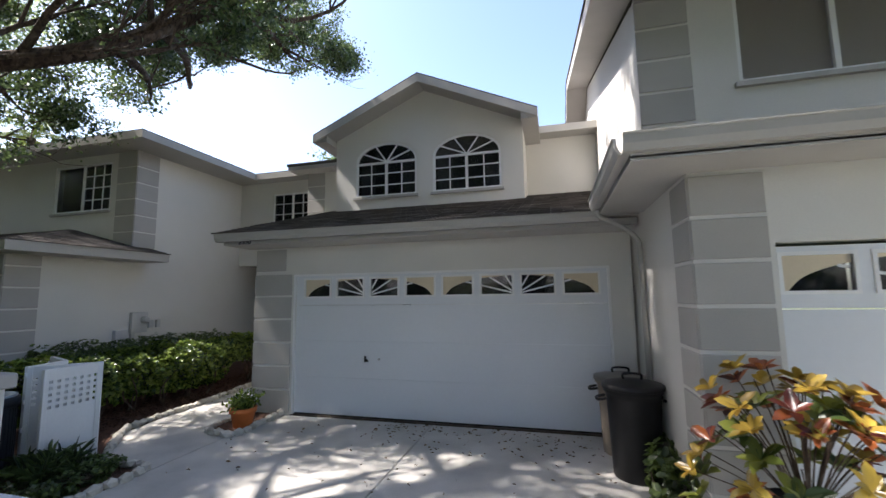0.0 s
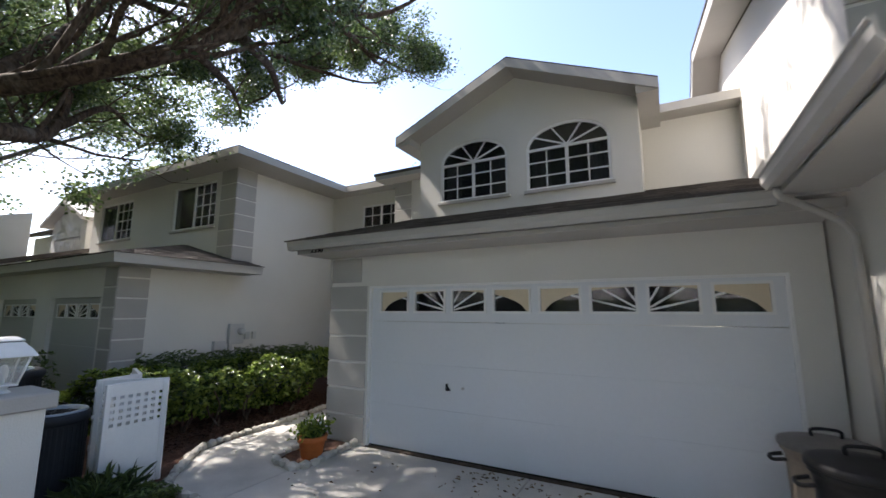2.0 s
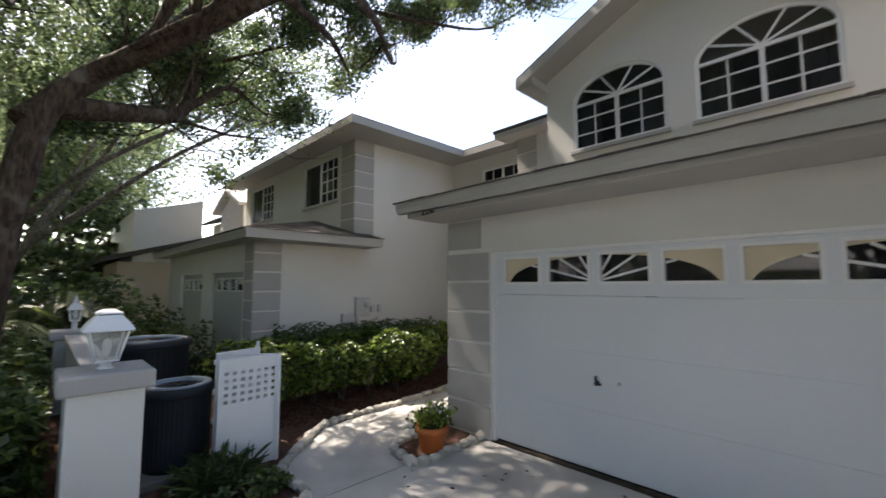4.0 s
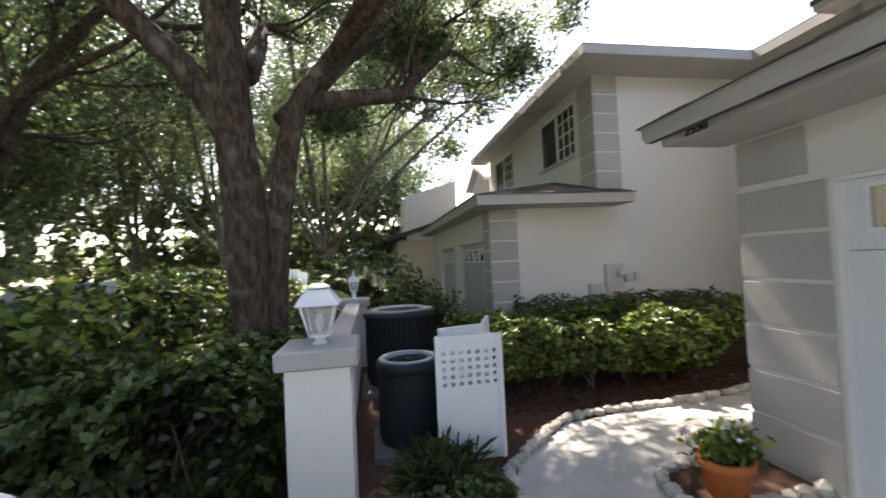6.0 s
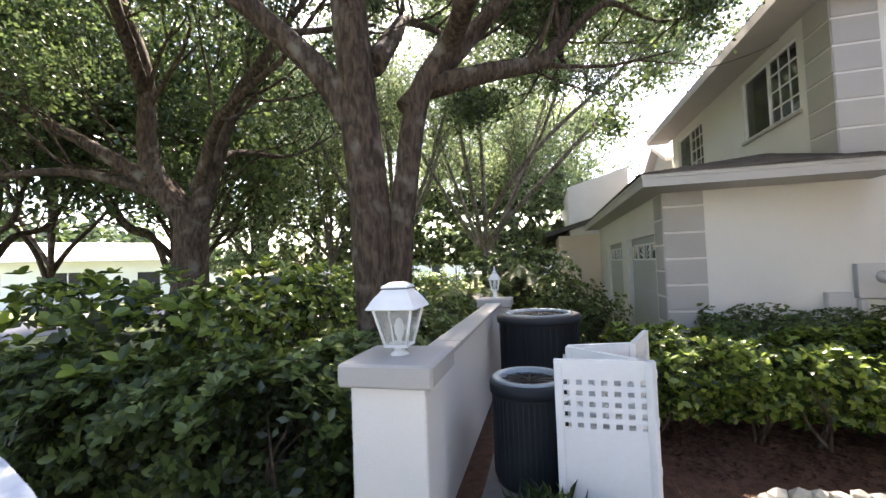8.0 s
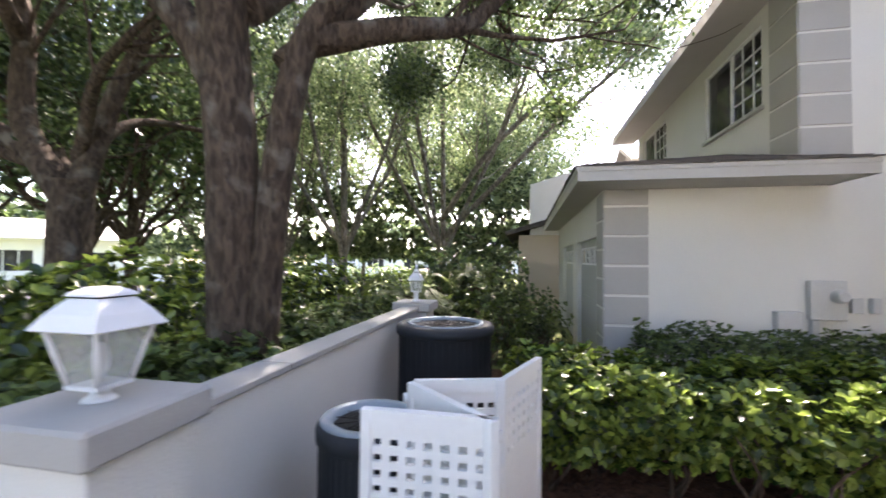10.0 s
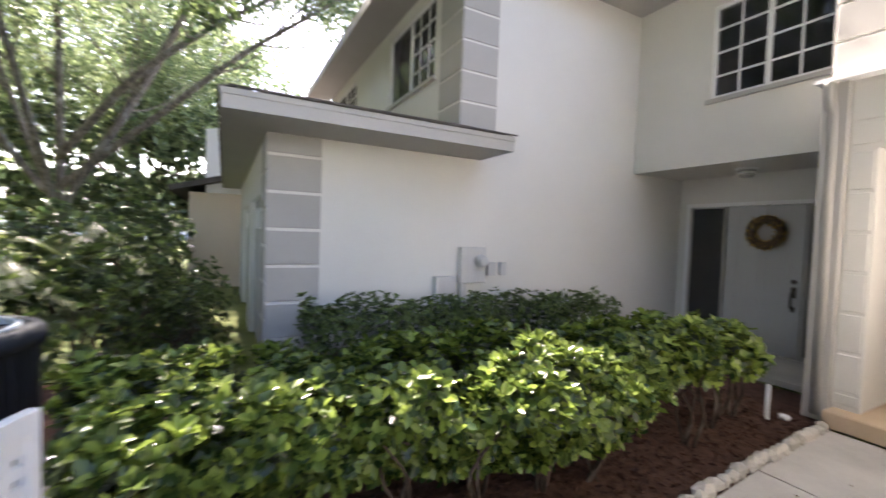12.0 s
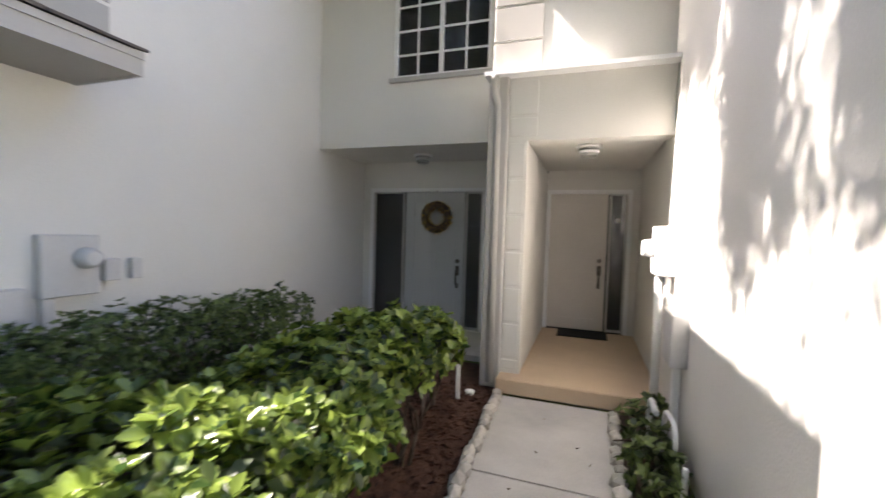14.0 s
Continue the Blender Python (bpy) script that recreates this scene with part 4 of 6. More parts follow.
# gable over the side wall: the rake climbs from the front eave to the ridge
RIDGE_Y, RIDGE_Z, RAKE_X = 10.6, 7.22, 0.60
part("rake_soffit", slab(bmesh.new(), [(RAKE_X + 0.03, 4.5, 5.30), (WX, 4.5, 5.30), (WX, RIDGE_Y, RIDGE_Z - 0.07), (RAKE_X + 0.03, RIDGE_Y, RIDGE_Z - 0.07)], 0.02), TRIM, C)
part("rake_soffit", slab(bmesh.new(), [(RAKE_X + 0.03, RIDGE_Y, RIDGE_Z - 0.07), (WX, RIDGE_Y, RIDGE_Z - 0.07), (WX, 16, 4.75), (RAKE_X + 0.03, 16, 4.75)], 0.02), TRIM, C)
part("rake_board", prism(bmesh.new(), [(4.47, 5.23), (RIDGE_Y, RIDGE_Z - 0.11), (RIDGE_Y, RIDGE_Z + 0.08), (4.47, 5.42)], "x", RAKE_X, RAKE_X + 0.03), TRIM, C)
part("rake_board", prism(bmesh.new(), [(RIDGE_Y, RIDGE_Z - 0.11), (16, 4.70), (16, 4.89), (RIDGE_Y, RIDGE_Z + 0.08)], "x", RAKE_X, RAKE_X + 0.03), TRIM, C)
part("upper_fascia", boxed(RAKE_X + 0.03, 9.5, 4.47, 4.50, 5.23, 5.42), TRIM, C)
part("upper_soffit", boxed(WX, 9.5, 4.5, UF, 5.29, 5.31), TRIM, C)
part("upper_roof", slab(bmesh.new(), [(RAKE_X - 0.02, 4.44, 5.44), (9.5, 4.44, 5.44), (9.5, RIDGE_Y, RIDGE_Z + 0.12), (RAKE_X - 0.02, RIDGE_Y, RIDGE_Z + 0.12)], 0.03), SHINGLE, C)
part("upper_roof", slab(bmesh.new(), [(RAKE_X - 0.02, RIDGE_Y, RIDGE_Z + 0.12), (9.5, RIDGE_Y, RIDGE_Z + 0.12), (9.5, 16, 4.93), (RAKE_X - 0.02, 16, 4.93)], 0.03), SHINGLE, C)

# ---- low wall, piers and lanterns ----
def pier(x, y, h, cap, label):
    p = thing("pier", label, "pier", "piers of the garden wall", at=(x, y, 0))
    k = cap / 2
    part("shaft", boxed(-k + 0.055, k - 0.055, -k + 0.055, k - 0.055, -0.1, h - 0.13, bevel=0.008), STUCCO, p)
    part("cap", boxed(-k, k, -k, k, h - 0.13, h, bevel=0.014), QUOIN, p, "grey stucco cap")
    return p


pier(-4.915, 2.36, 1.24, 0.55, "white stucco pier with grey cap beside the driveway")
pier(-9.48, 2.40, 1.18, 0.55, "white stucco pier with grey cap ending the garden wall")
gw = thing("garden_wall", "low white stucco garden wall with pale coping", "wall")
part("body", boxed(-9.25, -5.15, 2.31, 2.49, -0.1, 1.08), STUCCO, gw)
for a, b in ((-9.245, -6.0), (-5.995, -5.16)):
    part("coping", boxed(a, b, 2.28, 2.52, 1.08, 1.125, bevel=0.006), TRIM, gw)


def square(r, z):
    return [Vector((a * r, b * r, z)) for a, b in ((-1, -1), (1, -1), (1, 1), (-1, 1))]


def pyramid(rings):
    """A closed square body through rings of corners."""
    bm = bmesh.new()
    vs = [[bm.verts.new(p) for p in r] for r in rings]
    for a, b in zip(vs, vs[1:]):
        for k in range(4):
            bm.faces.new((a[k], a[(k + 1) % 4], b[(k + 1) % 4], b[k]))
    bm.faces.new(vs[0][::-1]); bm.faces.new(vs[-1])
    return bm


def lantern(x, y, z, low, high, eave, top, label):
    """low, high: half widths and heights of the glass; eave, top: those of the roof."""
    l = thing("post_lantern", label, "lamp", "lanterns on the piers", at=(x, y, z))
    part("base", lathe(bmesh.new(), [(0.058, 0), (0.052, 0.012), (0.036, 0.02), (0.034, low[1] - 0.02), (0.05, low[1] - 0.008), (0.052, low[1])], 18), WHITE, l)
    a, b = square(*low), square(*high)
    part("tray", pyramid([square(low[0] + 0.008, low[1] - 0.006), square(low[0] + 0.010, low[1] + 0.008)]), WHITE, l)
    for i in range(4):
        bm = bmesh.new()
        tube(bm, [a[i], b[i]], [0.0085] * 2, 6)
        part("bar", bm, WHITE, l)
        j = (i + 1) % 4
        bm = bmesh.new()
        bm.faces.new([bm.verts.new((p.x * 0.96, p.y * 0.96, p.z)) for p in (a[i], a[j], b[j], b[i])])
        part("glass_pane", bm, LAMPGLASS, l).visible_shadow = False
    part("roof", pyramid([square(eave[0] - 0.008, eave[1] - 0.006), square(eave[0], eave[1]), square((eave[0] + top[0]) * 0.5 + 0.006, (eave[1] + top[1]) * 0.5), square(top[0], top[1])]), WHITE, l)
    part("cap", pyramid([square(top[0] * 0.94, top[1] + 0.006), square(top[0] * 1.10, top[1] + 0.010), square(top[0] * 1.02, top[1] + 0.020), square(top[0] * 0.5, top[1] + 0.042)]), WHITE, l)
    part("collar", pyramid([square(top[0] * 0.86, top[1] - 0.004), square(top[0] * 0.86, top[1] + 0.008)]), DARKPLASTIC, l)
    part("bulb", lathe(bmesh.new(), [(0.014, low[1]), (0.014, low[1] + 0.04), (0.026, low[1] + 0.06), (0.03, low[1] + 0.11), (0.018, low[1] + 0.15), (0.004, low[1] + 0.16)], 14), WHITE, l)
    return l


lantern(-4.915, 2.36, 1.24, (0.066, 0.06), (0.118, 0.285), (0.152, 0.285), (0.074, 0.395), "white square lantern with clear panes on a pier")
fl = lantern(-9.48, 2.40, 1.18, (0.05, 0.14), (0.075, 0.31), (0.10, 0.31), (0.03, 0.42), "slim white lantern with a finial on the far pier")
part("finial", lathe(bmesh.new(), [(0.012, 0.455), (0.022, 0.475), (0.012, 0.495), (0.002, 0.54)], 12), WHITE, fl)

# ---- folding screen ----
def screen():
    s = thing("folding_screen", "white plastic folding screen with square lattice top", "screen")
    vs = [(-5.33, 3.26), (-5.33, 3.87), (-5.79, 3.38), (-5.92, 3.87), (-6.52, 4.09)]
    for i, ((x0, y0), (x1, y1)) in enumerate(zip(vs, vs[1:])):
        w = math.hypot(x1 - x0, y1 - y0)
        holes = []
        n = 7
        for r in range(5):
            for c in range(n):
                u = 0.075 + (w - 0.15) * c / (n - 1)
                z = 0.985 - r * 0.068
                holes.append((u - 0.019, u + 0.019, z - 0.017, z + 0.017))
        bm = wall_bm("x", 0.012, 0.032, 0.01, w - 0.01, 0.06, 1.12, holes)
        for q in ((0.0, 0.05), (w - 0.05, w)):
            box(bm, q[0], q[1], 0.0, 0.044, 0.05, 1.13, bevel=0.004)
        for z in (0.05, 1.06):
            box(bm, 0.05, w - 0.05, 0.002, 0.042, z, z + 0.07)
        pn = part("panel", bm, WHITE, s)
        pn.matrix_basis = pose(x0, y0, 0, 0, 0, math.degrees(math.atan2(y1 - y0, x1 - x0)))
        for z in (0.12, 0.42, 0.72, 1.02):
            hb = bmesh.new()
            lathe(hb, [(0.011, z), (0.011, z + 0.05)], 8, w + 0.004, 0.05)
            part("hinge", hb, WHITE, pn)
    return s


screen()

# ---- air conditioners ----
def condenser(x, y, r, h, label):
    c = thing("ac_condenser", label, "air conditioner", at=(x, y, 0))
    part("pad", boxed(-r - 0.06, r + 0.06, -r - 0.06, r + 0.06, -0.08, 0.05, bevel=0.01), PADGREY, c)
    part("shell", lathe(bmesh.new(), [(r * 0.92, 0.05), (r * 0.95, 0.1), (r * 0.95, h - 0.12), (r, h - 0.10)], 40), ACGREY, c)
    bm = bmesh.new()
    for k in range(44):
        a = 2 * math.pi * k / 44
        p = Vector((math.cos(a), math.sin(a), 0)) * (r * 0.965)
        q = Vector((-math.sin(a), math.cos(a), 0)) * 0.006
        o = Vector((math.cos(a), math.sin(a), 0)) * 0.004
        v = [bm.verts.new(w) for zz in (0.1, h - 0.12) for w in (p - q + Vector((0, 0, zz)), p + q + Vector((0, 0, zz)), p + q + o + Vector((0, 0, zz)), p - q + o + Vector((0, 0, zz)))]
        for f in ((0, 1, 5, 4), (1, 2, 6, 5), (2, 3, 7, 6), (3, 0, 4, 7)):
            bm.faces.new([v[i] for i in f])
    part("louvre", bm, ACGREY, c)
    bm = bmesh.new()
    n = 40
    f = 0.8 if r > 0.4 else 0.95
    part("cap", lathe(bmesh.new(), [(r * 1.02, h - 0.10), (r * 1.03, h - 0.03), (r * 0.98, h), (r * f, h + 0.002), (r * f, h - 0.03)], 40), ACGREY, c)
    prof = [(r * f, h - 0.03), (r * f, h + 0.012), (r * (f - 0.03), h + 0.018), (r * 0.73, h + 0.012), (r * 0.70, h - 0.06)]
    rings = [[bm.verts.new((rr * math.cos(2 * math.pi * k / n), rr * math.sin(2 * math.pi * k / n), z)) for k in range(n)] for rr, z in prof]
    for a, b in zip(rings, rings[1:]):
        for k in range(n):
            f = bm.faces.new((a[k], a[(k + 1) % n], b[(k + 1) % n], b[k]))
            f.smooth = True
    part("top_ring", bm, ACTOP, c, "blue-grey metal top ring")
    part("fan_well", lathe(bmesh.new(), [(r * 0.70, h - 0.09), (r * 0.70, h - 0.07)], 30), DARKPLASTIC, c)
    bm = bmesh.new()
    for k in range(5):
        rr = r * (0.15 + 0.12 * k)
        pts = [(rr * math.cos(a), rr * math.sin(a), h - 0.015) for a in np.linspace(0, 2 * math.pi, 25)]
        tube(bm, pts, [0.004] * 25, 5, caps=False)
    for k in range(6):
        a = math.pi * k / 6
        tube(bm, [(-0.7 * r * math.cos(a), -0.7 * r * math.sin(a), h - 0.012), (0.7 * r * math.cos(a), 0.7 * r * math.sin(a), h - 0.012)], [0.004] * 2, 5)
    part("fan_guard", bm, DARKPLASTIC, c)["kind"] = "stuff"
    return c


condenser(-5.96, 3.07, 0.31, 0.84, "dark round condenser unit with pale top ring behind the screen")
condenser(-8.05, 3.12, 0.52, 1.10, "large dark round condenser unit beside the garden wall")

# ---- bins ----
def bin_round(x, y, r, h, body, lid, label, lean=0):
    b = thing("rubbish_bin", label, "bin", "bins by the garage", at=(x, y, 0))
    part("body", lathe(bmesh.new(), [(r * 0.80, 0.0), (r * 0.82, 0.02), (r * 0.93, h * 0.8), (r * 0.97, h * 0.86), (r * 1.03, h * 0.87), (r * 1.03, h * 0.92)], 32), body, b)
    part("lid", lathe(bmesh.new(), [(r * 1.07, h * 0.90), (r * 1.09, h * 0.91), (r * 1.08, h * 0.945), (r * 0.95, h * 0.955), (r * 0.5, h * 0.985), (r * 0.1, h)], 32), lid, b, "grey domed lid")
    bm = bmesh.new()
    tube(bm, smooth_line([(-0.09, 0, h * 0.985), (-0.08, 0, h + 0.045), (0.08, 0, h + 0.045), (0.09, 0, h * 0.985)]), [0.013] * 13, 8)
    part("handle", bm, DARKPLASTIC, b)
    for sgn in (-1, 1):
        bm = bmesh.new()
        tube(bm, smooth_line([(sgn * r * 0.95, -0.08, h * 0.80), (sgn * (r + 0.07), -0.06, h * 0.78), (sgn * (r + 0.07), 0.06, h * 0.78), (sgn * r * 0.95, 0.08, h * 0.80)]), [0.015] * 13, 8)
        part("side_handle", bm, DARKPLASTIC, b)
    return b


bin_round(0.78, 5.42, 0.29, 0.93, surface("bin_tan", (0.24, 0.20, 0.16), 0.6, spread=0.15, scale=5, fine=40, bump=0.08), BINGREY, "tan round rubbish bin with grey lid by the garage")
bin_round(0.80, 4.76, 0.285, 0.98, DARKPLASTIC, DARKPLASTIC, "black round rubbish bin on the driveway")

# ---- terracotta pot in its stone ring ----
pot = thing("flower_pot", "orange terracotta pot with leafy plant in white bloom", "pot", at=(-4.42, 5.22, 0.0))
part("pot", lathe(bmesh.new(), [(0.12, 0.0), (0.125, 0.01), (0.165, 0.22), (0.185, 0.225), (0.19, 0.29), (0.17, 0.295), (0.165, 0.26)], 28), TERRACOTTA, pot)
part("soil", lathe(bmesh.new(), [(0.16, 0.24), (0.16, 0.262)], 20), SOIL, pot)
cl = clumps([(0, 0, 0.36), (0.08, 0.03, 0.38), (-0.08, 0.02, 0.36), (0.0, -0.09, 0.36), (0, 0.09, 0.38)], 130, 0.075, 4)
leaves("foliage", cl, 0.07, HEDGELEAF, pot, 5, kind="")
cl = clumps([(0.02, 0, 0.47), (0.1, 0.05, 0.44), (-0.1, -0.04, 0.43)], 16, 0.05, 6)
leaves("flowers", cl, 0.035, WHITE, pot, 7, wide=0.9)


def stone_mesh(seed, sx, sy, sz):
    bm = bmesh.new()
    bmesh.ops.create_icosphere(bm, subdivisions=1, radius=1)
    r = random.Random(seed)
    for v in bm.verts:
        v.co *= 0.88 + 0.24 * r.random()
        v.co.x *= sx; v.co.y *= sy; v.co.z = v.co.z * sz
    me = bpy.data.meshes.new("edging_stone")
    bm.to_mesh(me)
    bm.free()
    me.materials.append(STONE)
    return me


STONES = [stone_mesh(i, 0.075 + 0.012 * (i % 3), 0.06, 0.055 + 0.006 * (i % 2)) for i in range(7)]


def edging(label, pts, step, seed, z=0.03, size=1.0):
    e = thing("stone_edging", label, "edging")
    r = random.Random(seed)
    line = smooth_line([(x, y, 0) for x, y in pts], 12)
    run = 0.0
    for a, b in zip(line, line[1:]):
        d = (b - a).length
        while run < d:
            p = a + (b - a) * (run / d)
            ob = new("stone", STONES[r.randrange(7)])
            ob.parent = e
            ang = math.degrees(math.atan2(b.y - a.y, b.x - a.x)) + r.uniform(-14, 14)
            k = size * r.uniform(0.85, 1.15)
            ob.matrix_basis = pose(p.x + r.uniform(-0.012, 0.012), p.y + r.uniform(-0.012, 0.012), z + r.uniform(-0.008, 0.008), r.uniform(-8, 8), r.uniform(-8, 8), ang) @ Matrix.Diagonal((k, k, k, 1))
            run += step * k
        run -= d
    return e


edging("row of pale stones edging the planting bed and walkway", [(-4.40, 1.6), (-4.38, 3.1), (-4.40, 3.72), (-4.95, 3.78), (-5.25, 3.93), (-5.98, 4.72), (-6.1, 5.3), (-6.12, 6.0), (-6.2, 6.9)], 0.135, 3)
edging("scalloped pale concrete edging along the mulch", [(-6.2, 6.95), (-6.30, 7.6), (-6.36, 8.6), (-6.41, 9.7)], 0.125, 5)
edging("row of pale stones along the wall-side bed", [(-5.32, 6.5), (-5.31, 8.0), (-5.30, 9.7)], 0.14, 8)
edging("ring of rough stones round the flower pot", [(-4.28, 5.88), (-4.24, 5.3), (-4.26, 4.90), (-4.52, 4.86), (-4.80, 4.98), (-4.84, 5.4), (-4.82, 5.85)], 0.13, 11, 0.035, 1.05)
tagged(link("pot_bed", prism(bmesh.new(), [(-4.28, 5.9), (-4.26, 4.92), (-4.52, 4.88), (-4.8, 5.0), (-4.83, 5.9)], "z", -0.05, 0.02), MULCH), "small mulch bed round the pot", "planting bed", kind="structure")

# ---- trees ----
def grow(bm, start, way, length, radius, level, rng, ends, spread=0.75, up=0.12):
    """A limb with bends; forks until the twigs, whose ends are gathered."""
    pts, p, d = [start], start.copy(), way.normalized()
    n = 4
    for _ in range(n):
        d = (d + Vector((rng.uniform(-1, 1), rng.uniform(-1, 1), rng.uniform(-0.6, 1) * 1.0)) * 0.22 + Vector((0, 0, up * 0.5))).normalized()
        p = p + d * length / n
        pts.append(p.copy())
    radii = [radius * (1 - 0.5 * i / n) for i in range(n + 1)]
    tube(bm, pts, radii, 8 if level > 1 else 5, 0.1 if level > 1 else 0, caps=False)
    if level == 0:
        ends.extend(pts[1:])
        return
    if level == 1:
        ends.extend(pts[2:])
    for k in range(rng.choice((2, 3, 3))):
        at = pts[rng.choice((2, 3, 4, 4))]
        dd = (d + Vector((rng.uniform(-1, 1), rng.uniform(-1, 1), rng.uniform(-0.7, 0.8))) * spread).normalized()
        grow(bm, at, dd, length * rng.uniform(0.6, 0.8), radius * 0.5, level - 1, rng, ends, spread, up)


def tree(label, trunk_pts, trunk_r, limbs, seed, leaf_size, per, spread, leaf_mat, keep=1.0, group="", limb_len=2.2, bark_mat=None):
    t = thing("tree", label, "tree", group)
    rng = random.Random(seed)
    ends = []
    bm = bmesh.new()
    pts = smooth_line(trunk_pts, 5)
    n = len(pts)
    tube(bm, pts, [trunk_r[0] + (trunk_r[1] - trunk_r[0]) * (i / (n - 1)) ** 0.6 for i in range(n)], 18, 0.16, caps=False)
    part("trunk", bm, bark_mat or BARK, t)
    for lp, r0, r1, lv in limbs:
        bm = bmesh.new()
        q = smooth_line(lp, 5)
        m = len(q)
        tube(bm, q, [r0 + (r1 - r0) * i / (m - 1) for i in range(m)], 10, 0.12)
        for k in range(m // 2, m, 3):
            d = (q[min(k + 1, m - 1)] - q[k - 1]).normalized()
            for _ in range(2):
                dd = (d * 0.7 + Vector((rng.uniform(-1, 1), rng.uniform(-1, 1), rng.uniform(-0.35, 0.9)))).normalized()
                grow(bm, q[k], dd, limb_len * rng.uniform(0.6, 1.0), r1 * 0.55, lv, rng, ends)
        grow(bm, q[-1], q[-1] - q[-2], limb_len, r1 * 0.9, lv, rng, ends)
        part("limb", bm, bark_mat or BARK, t)
    ends = [e for e in ends if rng.random() < (keep(e) if callable(keep) else keep)]
    c = clumps(np.array([tuple(e) for e in ends]), per, spread, seed + 1)
    leaves("crown", c, leaf_size, leaf_mat, t, seed + 2, droop=0.08, wide=0.62)
    return t, len(ends)


OX, OY = -7.0, 1.43


def oak_shade_density(p):
    """Crown full over court, thin over driveway; gaps and unseen clumps shape the sun."""
    # No leaves along these sun rays, so hedge and garage pier stay lit.
    if 5.1 < p.y < 7.6 and abs(p.z - 1.0 + (p.x + 6.9) * 1.24) < 0.85:
        return 0.0
    if p.z < 3.9 or (4.9 < p.y < 6.0 and abs(p.z - 1.1 + (p.x + 4.5) * 1.24) < 0.6):
        return 0.0
    if (p - Vector((-8.5, 3.9, 4.5))).length < 1.45:
        return 0.55
    if p.x > -7.6 and p.y > 4.0 and p.z < 5.25 + max(0.0, p.y - 5.4) * 0.65:
        return 0.0
    # Dense unseen foliage here is added to shade the side house and driveway.
    if p.z > (1.07 - p.x) * 1.24 + 0.3 and 2.0 < p.y < 4.8:
        return 1.0
    if p.y < 2.4 and p.x > -6.2 and p.z > 6.2:
        return 0.8
    if p.z > 7.6:
        return (1.0 if p.x < -8.2 else 0.6) if p.y > 4.2 else (0.3 if p.y > 2.6 else 0.65)
    if p.y > 4.2 or p.x < -8.6:
        return 0.62 if p.x > -8.6 else (0.6 if p.y > 4.2 or p.z < 6.0 else 0.2)
    return 0.05 if p.z > 4.4 and p.y > 0.0 else 0.35


